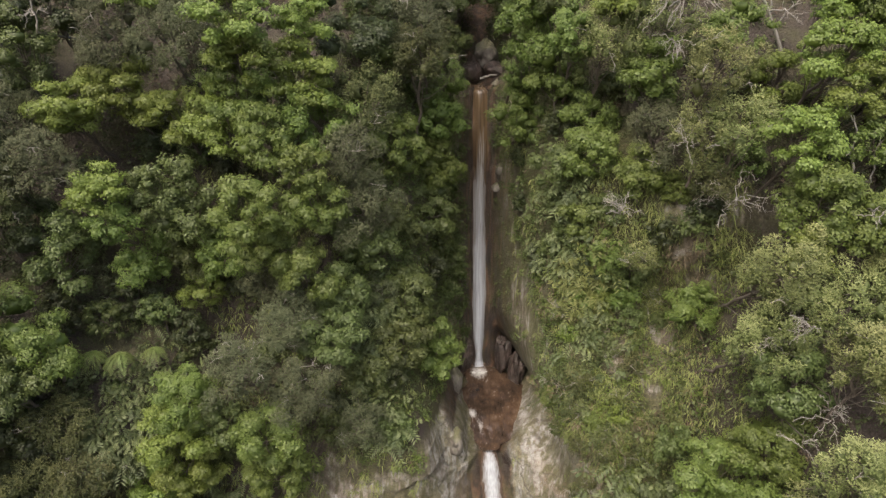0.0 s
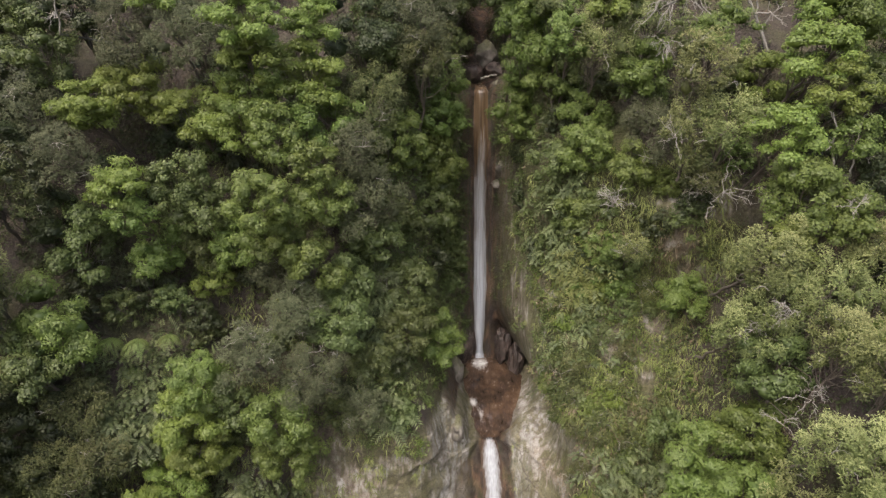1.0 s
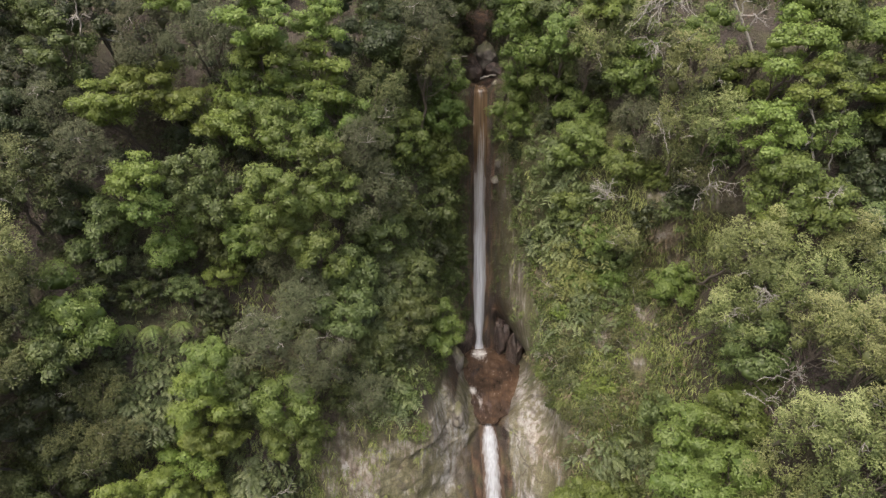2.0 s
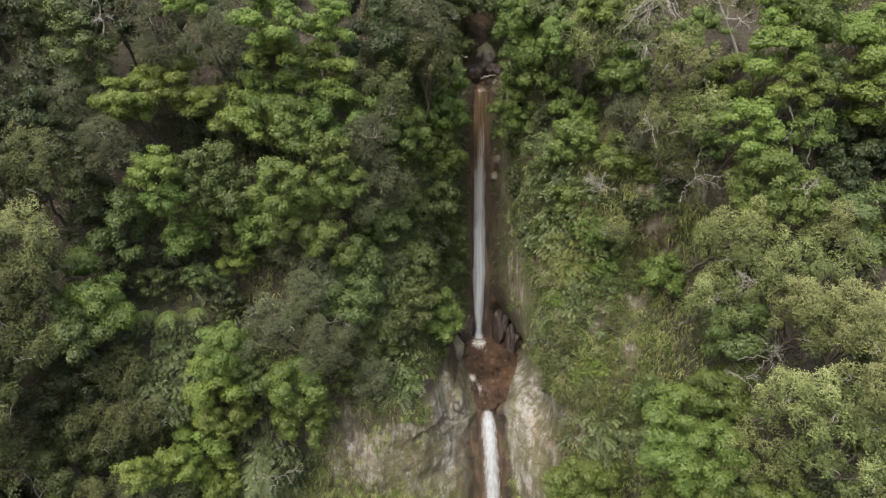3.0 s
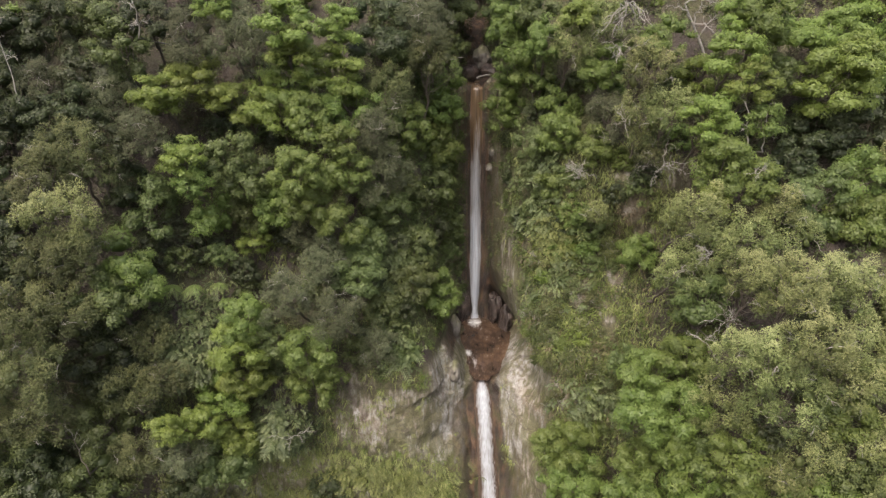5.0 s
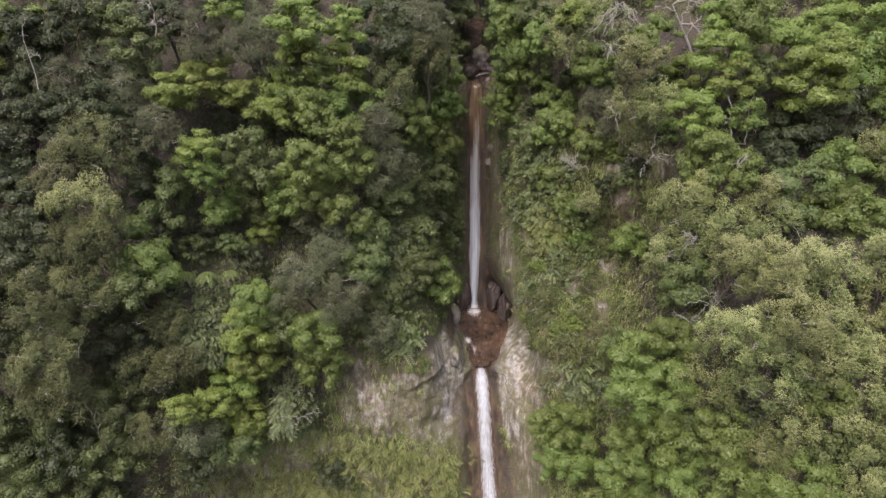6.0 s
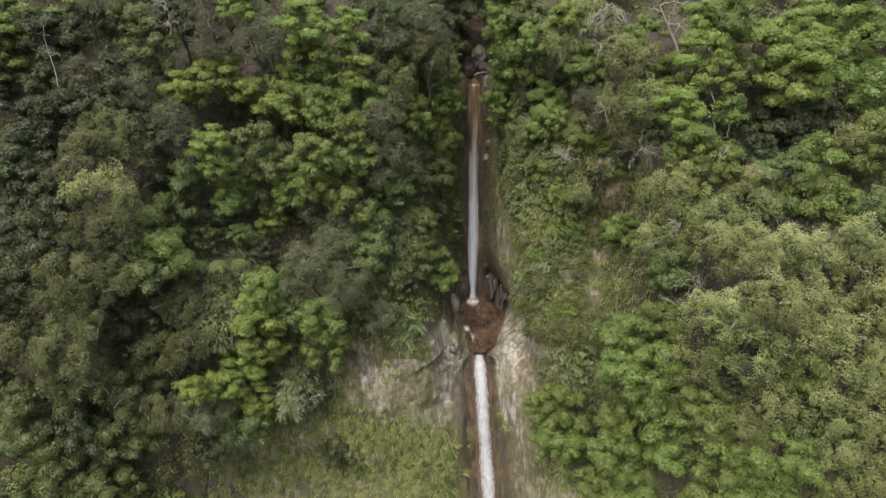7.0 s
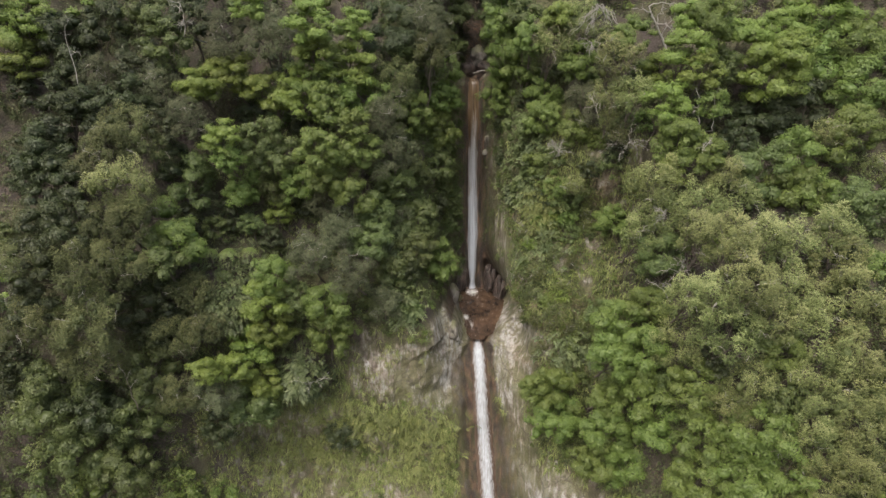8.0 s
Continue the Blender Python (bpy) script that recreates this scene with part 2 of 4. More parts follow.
def stream_y(z):
    """How deep the water's bed lies: the lower fall, the stepped pool, the tall fall and the slot above it."""
    return np.interp(z, [-34, -20, -9, -7.4, -6.9, -5.6, -4.6, -3.7, -3.2, 10, 26, 26.9, 28.5, 34, 46, 90],
                     [45.5, 48.6, 50.9, 51.3, 52.8, 55.4, 58.4, 61.0, 62.0, 62.6, 63.4, 65.0, 72, 76, 92, 132])


def patch(x, z, cx, cz, rx, rz):
    return np.clip(1.35 - np.sqrt(((x - cx) / rx) ** 2 + ((z - cz) / rz) ** 2), 0, 1)


BARE = [(18.2, 15.6, 1.1, 2.2), (17.2, 18.6, 1.2, 0.9), (19.6, 12.9, 0.7, 1.0), (-5.5, -9.2, 6.6, 5.0), (0.4, -9.5, 3.4, 6.0), (-22, -17.5, 8, 2.2), (8.9, -8.5, 2.4, 7.0), (9.9, -16, 1.7, 5.0), (14, -22, 6.5, 4.5), 
        (-12, -19, 4, 1.6), (5.9, 17, 0.8, 2.5), (5.9, 25, 1.2, 2.4), (1.4, 22, 0.8, 4), (1.4, 1.5, 1.0, 5), (-4, -27, 3, 2.2), (-15, -15.5, 2.5, 1.4)]
THIN = [(6.9, 5.0, 2.0, 6.0), (6.2, 14.0, 1.4, 5.0), (16.6, 4.4, 1.3, 2.6), (14.0, 6.5, 1.0, 1.6), (17.6, 8.2, 0.9, 1.8), (12.6, -3.5, 0.9, 1.5), (15.6, 0.5, 1.1, 1.6), (21.0, 19.3, 2.6, 1.7), (19.0, 13.2, 2.2, 2.6), (-9.0, -4.0, 2.5, 1.5)]


def bareness(x, z):
    b = np.asarray(x * 0.0)
    for spot in BARE:
        b = np.maximum(b, patch(x, z, *spot))
    for spot in THIN:
        b = np.maximum(b, 0.52 * patch(x, z, *spot))
    return b


def walls(x, z):
    """The two rock shoulders that pinch the pool and its outlet: how far outside each one's edge x lies, and the depth of its face."""
    edge_l = np.interp(z, [-20, -13, -10.6, -8, -6.5, -5, -3.5, -2], [1.7, 1.2, 1.0, 1.7, 2.3, 1.7, 0.7, 0.3]) + 0.30 * rugged(x * 0.3, z * 0.9, x * 0 + 1.7, 3)
    edge_r = np.interp(z, [-20, -14, -11, -9, -7, -6, -4, -2], [8.0, 7.3, 6.8, 6.5, 6.4, 7.3, 9.1, 10.0]) + 0.30 * rugged(x * 0.3, z * 0.9, x * 0 + 6.1, 3)
    out_l, out_r = edge_l - x, x - edge_r
    lift = 0.62 * (0.9 * x + 0.45 * z) + 0.8 * rugged(x * 0.3, z * 0.3, x * 0 + 3.9, 3)
    chip = 0.32 * (lift - np.floor(lift)) * smooth(0.0, 0.18, lift - np.floor(lift)) + 0.30 * np.abs(rugged(x * 1.3 + 0.7 * z, z * 0.9 - 0.4 * x, x * 0 + 3.9, 4)) + 0.16 * rugged(x * 4.0, z * 2.6, x * 0 + 5.2, 3)
    ends = 2.5 * np.clip(z + 2.6, 0, None) + 0.35 * np.clip(-13 - z, 0, None)
    face_l = 50.0 + np.where(out_l > 0, -0.45, -12.0) * out_l + 2.5 * np.clip(out_l - 2.6, 0, None) + chip + ends
    face_r = np.interp(z, [-12, -6, -4, -2], [50.4, 51.4, 53.2, 55.6]) + np.where(out_r > 0, -0.75, -12.0) * out_r + 2.5 * np.clip(out_r - 3.2, 0, None) + chip + ends
    return out_l, out_r, face_l, face_r


def paleness(x, z):
    """Where the tuff is paler: along the pool's rock shoulders and one lower patch."""
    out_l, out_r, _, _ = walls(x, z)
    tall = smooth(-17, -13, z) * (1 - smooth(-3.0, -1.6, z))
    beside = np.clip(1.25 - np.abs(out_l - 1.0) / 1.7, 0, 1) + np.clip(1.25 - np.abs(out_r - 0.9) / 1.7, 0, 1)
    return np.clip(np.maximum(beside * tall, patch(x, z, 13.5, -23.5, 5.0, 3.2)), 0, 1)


def ground(x, z):
    """The cliff's face: how far back it lies at x and height z."""
    x, z = np.asarray(x, float), np.asarray(z, float)
    # Left of x = -56 an unseen spur swings forward, added to cut skylight.
    left = np.interp(x, [-400, -130, -95, -72, -56, -45, -35, -25, -15, -8, -3], [-280, -70, -20, 20, 42, 49, 49, 49.5, 49.5, 48, 48]) + np.interp(
        z, [-34, -21, -12, -4, 5, 15, 25, 35, 45, 90], [-5, -1, -2, -2.4, -0.6, 1.5, 3.5, 8, 15, 52])
    right = np.interp(x, [7, 12, 19, 26, 34, 45, 70, 400], [50.5, 48, 47, 44.5, 42, 40, 33, 10]) + np.interp(
        z, [-34, -17, -4, 5, 12, 22, 30, 45, 90], [-10, -7.5, -5, -4.2, -0.5, 0.5, 4, 14, 50])
    left = left - 6.5 * (1 - smooth(-33, -24, x)) * smooth(-60, -45, x) * (1 - smooth(10, 22, z))
    left = left - 7.5 * np.exp(-((x + 24.5) / 4.2) ** 2 - ((z - 1.5) / 5.0) ** 2)
    left = left - 4.5 * np.exp(-((x + 17.4) / 2.4) ** 2 - ((z + 8.0) / 4.0) ** 2)
    right = right - 9.0 * smooth(17, 26, x) * (1 - smooth(7, 20, z))
    s = smooth(1, 7, x)
    flank = left * (1 - s) + right * s
    knots = [-34, -9, -7.5, -5, -3, 0, 4, 26, 30, 46]
    off = x - stream_x(z)
    wide = np.where(off < 0, np.interp(z, knots, [9, 9.5, 9, 5.2, 5.2, 6.5, 8.5, 8.5, 8, 8]), np.interp(z, knots, [7.5, 8.5, 8.5, 7.5, 7.5, 6.4, 5.6, 5.6, 6, 6]))
    flat = np.where(off < 0, np.interp(z, knots, [0.25, 0.2, 0.15, 0.42, 0.42, 0.22, 0.16, 0.16, 0.2, 0.2]), np.interp(z, knots, [0.3, 0.25, 0.2, 0.58, 0.68, 0.36, 0.26, 0.26, 0.2, 0.2]))
    p = np.clip((1 - np.abs(off) / wide) / (1 - flat), 0, 1)
    p = 0.45 * p + 0.55 * p * p * (3 - 2 * p)
    y = flank + (stream_y(z) - flank) * p
    calm = 1 - 0.85 * np.exp(-(off / 2.2) ** 2) * (z < 28)
    rough = 2.2 * rugged(x * 0.11, z * 0.09, x * 0 + 2.5, 3) + 0.75 * rugged(x * 0.45, z * 0.32, x * 0 + 7.7, 3) - 0.35 * np.abs(rugged(x * 1.3, z * 0.9, x * 0 + 1.2, 3)) * (1 - 0.7 * np.clip(bareness(x, z) * 2, 0, 1))
    slot = 0.9 * np.exp(-(off / np.interp(z, [-34, -9, -7, -3, 2, 26], [2.6, 2.4, 1.2, 1.0, 1.3, 1.1])) ** 6) * (z < 27)
    a, c = 0.8 * x + 0.6 * z, 0.8 * z - 0.6 * x
    bend_a = a + 0.8 * rugged(x * 0.3, z * 0.3, x * 0 + 3.3, 2)
    ridge = 1 - np.abs(rugged(bend_a * 0.42, c * 0.16, x * 0 + 5.1, 4)) * 2.4
    step = rugged(x * 0.22, z * 0.24, x * 0 + 6.6, 2) * 6
    block = (np.floor(step) + smooth(0.8, 1.0, step - np.floor(step))) / 6
    chip = np.abs(rugged(x * 2.2 + 0.8 * z, z * 1.5 - 0.5 * x, x * 0 + 8.4, 4))
    crag = np.clip(bareness(x, z) * 1.4, 0, 1) * (0.16 * (1 - ridge) - 0.55 * block + 0.34 * chip + 0.10 * rugged(x * 5.0, z * 3.4, x * 0 + 2.2, 2) - 0.3)
    cave = 2.8 * np.exp(-((x - 7.2) / 2.0) ** 2 - ((z + 0.8) / 2.1) ** 2) + 1.3 * np.exp(-((x - 1.9) / 0.7) ** 2 - ((z + 2.2) / 1.6) ** 2)
    back = -4.0 * np.exp(-((x - 18.0) / 6.2) ** 2 - ((z - 19.0) / 5.0) ** 2) + 2.4 * np.exp(-((x - 12.3) / 3.6) ** 2 - ((z - 8.0) / 4.5) ** 2) + 3.0 * np.exp(-((x - 9.8) / 1.8) ** 2 - ((z + 2.2) / 2.0) ** 2)
    y = y + back + rough * calm + slot + crag * (1 - 0.95 * np.exp(-(off / 1.7) ** 4)) + cave
    _, _, face_l, face_r = walls(x, z)
    return np.where((z < -1) & (z > -24), np.minimum(y, np.minimum(face_l, face_r)), y)


def wetness(x, z):
    off = x - stream_x(z)
    half = np.interp(z, [-34, -9, -7, -5, -3, 0, 6, 26, 30], [3.8, 3.2, 1.8, 2.5, 4.2, 3.3, 2.2, 1.9, 3.0])
    half = half * np.where((off < 0) & (z < -3.8) & (z > -9), 0.55, 1.0)
    out_l, out_r, _, _ = walls(x, z)
    dry = np.where((z < -1.5) & (z > -16), smooth(-0.15, 0.35, np.maximum(out_l, out_r)), 0)
    return (1 - dry) * np.where(z < -8.5, 0.85, 1.0) * np.clip(1.6 - np.abs(off + 0.4 * rugged(x * 0.6, z * 0.4, x * 0 + 4, 2)) / half * 1.1, 0, 1)


# ---- mesh helpers ----
def mesh_of(name, verts, faces, values=None, soft=False):
    """A mesh from arrays: verts (n, 3), faces (m, 3 or 4), values: float attributes of the points."""
    verts, faces = np.asarray(verts, np.float32), np.asarray(faces, np.int32)
    me, k = bpy.data.meshes.new(name), faces.shape[1]
    me.vertices.add(len(verts))
    me.vertices.foreach_set("co", verts.ravel())
    me.loops.add(faces.size)
    me.loops.foreach_set("vertex_index", faces.ravel())
    me.polygons.add(len(faces))
    me.polygons.foreach_set("loop_start", np.arange(0, faces.size, k, dtype=np.int32))
    for key, data in (values or {}).items():
        me.attributes.new(key, "FLOAT", "POINT").data.foreach_set("value", np.asarray(data, np.float32))
    if soft:
        me.polygons.foreach_set("use_smooth", np.ones(len(faces), bool))
    me.update(calc_edges=True)
    return me


def part(name, me, material, parent=None, label=""):
    ob = new(name, me)
    me.materials.append(material)
    if parent is not None:
        ob.parent = parent
    return tagged(ob, label)


def thing(name, at, label, category, group="", kind=""):
    ob = new(name)
    ob.location = at
    ob.empty_display_size = 0.3
    return tagged(ob, label, category, group, kind)


def unit(v):
    return v / np.maximum(np.linalg.norm(v, axis=-1, keepdims=True), 1e-9)


def leaf_quads(base, way, face, length, width, droop=0.15, slim=True):
    """One leaf at each base, three-cornered or (not slim) four-cornered: it runs along way, faces face and hangs at its tip."""
    side = unit(np.cross(way, face))
    length, width = np.reshape(length, (-1, 1)), np.reshape(width, (-1, 1))
    mid = base + way * length * 0.5
    tip = base + way * length
    tip[:, 2] -= droop * length[:, 0]
    if slim:
        low = base + way * length * 0.15
        v = np.stack([low - side * width * 0.6, low + side * width * 0.6, tip], 1).reshape(-1, 3)
        return v, np.arange(len(v)).reshape(-1, 3)
    v = np.stack([base, mid - side * width / 2, tip, mid + side * width / 2], 1).reshape(-1, 3)
    return v, np.arange(len(v)).reshape(-1, 4)


def tube(points, radii, sides=6):
    points, radii = np.asarray(points, float), np.asarray(radii, float)
    along = unit(np.gradient(points, axis=0))
    a = unit(np.cross(along, np.array([0.31, 0.87, 0.39])))
    b = np.cross(along, a)
    t = np.arange(sides) * 2 * np.pi / sides
    v = points[:, None] + radii[:, None, None] * (a[:, None] * np.cos(t)[None, :, None] + b[:, None] * np.sin(t)[None, :, None])
    k, s = np.meshgrid(np.arange(len(points) - 1), np.arange(sides), indexing="ij")
    n = (s + 1) % sides
    f = np.stack([k * sides + s, k * sides + n, (k + 1) * sides + n, (k + 1) * sides + s], -1).reshape(-1, 4)
    return v.reshape(-1, 3), f


def joined(pieces):
    verts, faces, at = [], [], 0
    for v, f in pieces:
        verts.append(v)
        faces.append(f + at)
        at += len(v)
    return np.concatenate(verts), np.concatenate(faces)


def bend(a, b, sag, wobble, rng, n=7):
    """A crooked way from a to b, bowed by the vector sag."""
    t = np.linspace(0, 1, n)[:, None]
    p = a * (1 - t) + b * t + np.asarray(sag) * 4 * t * (1 - t)
    p[1:-1] += rng.normal(0, wobble, (n - 2, 3))
    return p


def ball(level):
    bm = bmesh.new()
    bmesh.ops.create_icosphere(bm, subdivisions=level, radius=1.0)
    v, f = np.array([p.co for p in bm.verts]), np.array([[q.index for q in face.verts] for face in bm.faces])
    bm.free()
    return v, f


# ---- the cliff and the valley ----
def build_cliff():
    xs = np.concatenate([-50 - np.geomspace(1.5, 1500, 26)[::-1], np.arange(-50, -14, 0.75), np.arange(-14, -4, 0.17), np.arange(-4, 12, 0.17), np.arange(12, 20, 0.34), np.arange(20, 50, 0.75), 50 + np.geomspace(1.5, 1500, 26)])
    zs = np.concatenate([np.arange(-34, -16, 0.34), np.arange(-16, -8.4, 0.18), np.arange(-8.4, -3, 0.12), np.arange(-3, 2, 0.18), np.arange(2, 30, 0.36), np.arange(30, 46, 0.7), np.linspace(46, 90, 24)])
    x, z = np.meshgrid(xs, zs)
    y = ground(x, z)
    rows = [np.stack([x, y, z], -1)]
    foot = []
    for out in np.geomspace(1500, 1.5, 30):
        fx = xs
        fy = y[0] - out
        fz = -34 - 2.5 * min(out / 8, 1) + 0.5 * rugged(fx * 0.1, fy * 0.1, fx * 0 + 9, 3)
        foot.append(np.stack([fx, fy, fz], -1))
    top = []
    for back in np.geomspace(4, 2500, 14):
        ty = y[-1] + back
        top.append(np.stack([xs, ty, 90 + 6 * (1 - np.exp(-back / 30)) + xs * 0], -1))
    v = np.concatenate([np.array(foot), rows[0], np.array(top)], 0)
    nr, nc = v.shape[:2]
    flatv = v.reshape(-1, 3)
    i, j = np.meshgrid(np.arange(nr - 1), np.arange(nc - 1), indexing="ij")
    f = np.stack([i * nc + j, i * nc + j + 1, (i + 1) * nc + j + 1, (i + 1) * nc + j], -1).reshape(-1, 4)
    px, pz = flatv[:, 0], flatv[:, 2]
    inside = (pz > -33.9) & (pz < 60)
    bare = np.maximum(bareness(px, pz), 0.34 * patch(px, pz, -12, -24, 18, 10)) * inside
    # The wet stain also runs up the cleft, painting its shade.
    wet = wetness(px, pz) * inside * (1 - smooth(36, 40, pz))
    moss = np.clip(0.15 + 0.5 * np.exp(-((px - 6) / 11) ** 2), 0, 1) * inside + 0.6 * patch(px, pz, -7, -20, 17, 8) + 0.8 * (pz < -33.9)
    # Moss is dropped above the lip to paint the cleft darker.
    moss = moss * (1 - np.exp(-((px - 4) / 4.0) ** 2) * smooth(26, 28, pz))
    pale_rock = paleness(px, pz) * inside
    bare = np.maximum(bare, 1.15 * pale_rock)
    ob = part("ground", mesh_of("ground", flatv, f, {"bare": bare, "wet": wet, "moss": moss, "pale_rock": pale_rock}), CLIFF)
    return tagged(ob, "steep rocky hillside of pale tuff, brown earth and moss", "cliff", kind="structure")


build_cliff()


# ---- stones ----
def stone(name, at, size, material, label, seed, turn=0.0, craggy=0.28):
    bm = bmesh.new()
    bmesh.ops.create_icosphere(bm, subdivisions=4, radius=1.0)
    v = np.array([p.co for p in bm.verts])
    rng = np.random.default_rng(seed + 300)
    s = v * 1.1 + seed * 5.3
    grow_by = 1 + craggy * 1.5 * rugged(s[:, 0], s[:, 1], s[:, 2], 3)
    v = v * grow_by[:, None]
    for cut in unit(rng.normal(0, 1, (11, 3))):
        past = v @ cut - rng.uniform(0.66, 0.92)
        v -= np.clip(past, 0, None)[:, None] * cut * 0.7
    chips = 1 - craggy * 0.75 * np.abs(rugged(s[:, 0] * 2.6, s[:, 1] * 2.6, s[:, 2] * 1.6, 4)) + 0.05 * rugged(s[:, 0] * 7, s[:, 1] * 7, s[:, 2] * 7, 2)
    v = v * chips[:, None] * np.array(size) * 1.22
    for p, co in zip(bm.verts, v):
        p.co = co
    me = bpy.data.meshes.new(name)
    bm.to_mesh(me)
    bm.free()
    me.polygons.foreach_set("use_smooth", np.ones(len(me.polygons), bool))
    ob = part(name, me, material)
    ob.matrix_world = pose(*at, 0, 0, turn)
    return tagged(ob, label, "rock")


DARK, GREY = WET_STONE, GREY_STONE


def set_stone(name, x, z, size, sunk, material, label, seed, turn=0.0, craggy=0.3):
    """A stone bedded in the cliff's face, sunk by that many metres."""
    return stone(name, (x, float(ground(x, z)) + sunk, z), size, material, label, seed, turn, craggy)


stone("boulder", (2.9, 65.6, 27.5), (1.0, 0.9, 0.9), DARK, "dark red-brown boulder beside the fall's lip", 31, 20, 0.4)
stone("boulder", (5.2, 66.4, 27.8), (0.9, 0.9, 0.8), DARK, "dark red-brown boulder beside the fall's lip", 32, 70, 0.4)
stone("boulder", (5.3, 64.6, 25.0), (0.75, 0.9, 1.9), GREY, "smooth grey rock shoulder beside the fall's lip", 33, 15, 0.3)
stone("boulder", (4.5, 67.8, 29.3), (1.1, 1.0, 1.5), GREY, "grey mossy boulder wedged above the fall's lip", 5, 40, 0.45)
set_stone("boulder", 1.2, -3.0, (0.7, 1.2, 1.5), 0.3, GREY, "grey boulder at the edge of the brown pool", 6, 0, 0.45)
set_stone("boulder", 1.3, -5.0, (0.6, 1.2, 1.2), 0.4, GREY, "grey boulder at the edge of the brown pool", 7, 0, 0.45)
stone("boulder", (6.4, 61.6, -1.8), (0.8, 1.0, 2.4), DARK, "dark wet rock rib behind the plunge pool", 8, 0, 0.6)
stone("boulder", (8.0, 60.4, -2.6), (0.8, 1.2, 2.0), DARK, "dark wet rock rib behind the plunge pool", 9, 0, 0.6)
stone("boulder", (2.2, 61.6, -1.6), (0.7, 0.9, 2.4), DARK, "dark wet rock rib behind the plunge pool", 10, 0, 0.6)
set_stone("boulder", 5.5, 16.6, (0.6, 0.6, 0.4), 0.3, GREY, "grey stone ledge in the mossy wall", 12)
set_stone("boulder", 5.7, 18.6, (0.4, 0.5, 0.5), 0.25, GREY, "grey stone ledge in the mossy wall", 13)


# ---- water ----
def fall(name, top, bottom, widths, whites, label, seed, material, rim=0.75):
    zs = np.linspace(top, bottom, 130)
    u = np.linspace(-1, 1, 15)
    z, s = np.meshgrid(zs, u, indexing="ij")
    half = np.interp(z, widths[0], widths[1]) * (1 + 0.16 * rugged(s * 0 + seed, z * 0.5, z * 0, 3))
    x = stream_x(z) + s * half + 0.12 * rugged(z * 0.3, s * 0 + seed, z * 0, 2)
    lift = 0.36 - 0.62 * s * s + 0.12 * rugged(s * 3.2, z * 0.35, s * 0 + seed, 3)
    lip = np.exp(-np.abs(z - top) / 0.4)
    y = ground(x, z) - lift + lip * 0.3
    v = np.stack([x, y, z], -1).reshape(-1, 3)
    nc = len(u)
    i, j = np.meshgrid(np.arange(len(zs) - 1), np.arange(nc - 1), indexing="ij")
    f = np.stack([i * nc + j, i * nc + j + 1, (i + 1) * nc + j + 1, (i + 1) * nc + j], -1).reshape(-1, 4)
    white = np.interp(z, whites[0], whites[1]) - rim * np.abs(s) ** 2
    at = np.array([stream_x(bottom), stream_y(bottom), bottom])
    base = thing(name, at, label, "waterfall")
    part("water_sheet", mesh_of("water_sheet", v - at, f, {"white": white.ravel()}, True), material, base)
    return base, at


def foam(parent, at, spots, seed):
    """Low bumpy mounds of froth where the water strikes."""
    pieces = []
    for x, y, z, r in spots:
        v, f = ball(4)
        q = v * 2.2 + seed + x
        v = v * (1 + 0.5 * rugged(q[:, 0], q[:, 1], q[:, 2], 4))[:, None] * np.array([r, r * 0.7, r * 0.3])
        pieces.append((v + np.array([x, y, z]) - at, f))
    v, f = joined(pieces)
    part("foam", mesh_of("foam", v, f, {"white": np.full(len(v), 1.0)}, True), POOL_WATER, parent, "white churned foam")


tall_fall, at = fall("waterfall", 26.6, -3.9, ([-3.6, -2.6, -1, 5, 15, 22, 26.6], [0.7, 0.5, 0.68, 0.95, 0.85, 0.9, 0.95]),
                     ([-3.6, 2, 8, 14, 18, 22, 26.6], [1.0, 0.95, 0.82, 0.6, 0.38, 0.06, 0.0]), "tall narrow ribbon of brown and white water in a dark slot", 3, FALL_WATER)
foam(tall_fall, at, [(3.95, 61.7, -3.55, 0.65), (4.3, 61.0, -3.55, 0.45), (3.4, 61.0, -3.6, 0.35)], 1)
low_fall, at = fall("waterfall", -6.9, -33.5, ([-34, -20, -12, -8.6, -7.6, -6.9], [1.8, 1.6, 1.35, 1.25, 1.05, 0.75]),
                    ([-34, -16, -10, -8.4, -7.6, -6.9], [0.62, 0.72, 0.85, 0.95, 0.7, -0.1]), "lower waterfall spilling white down a stained brown rock face", 8, LOW_WATER, 2.1)


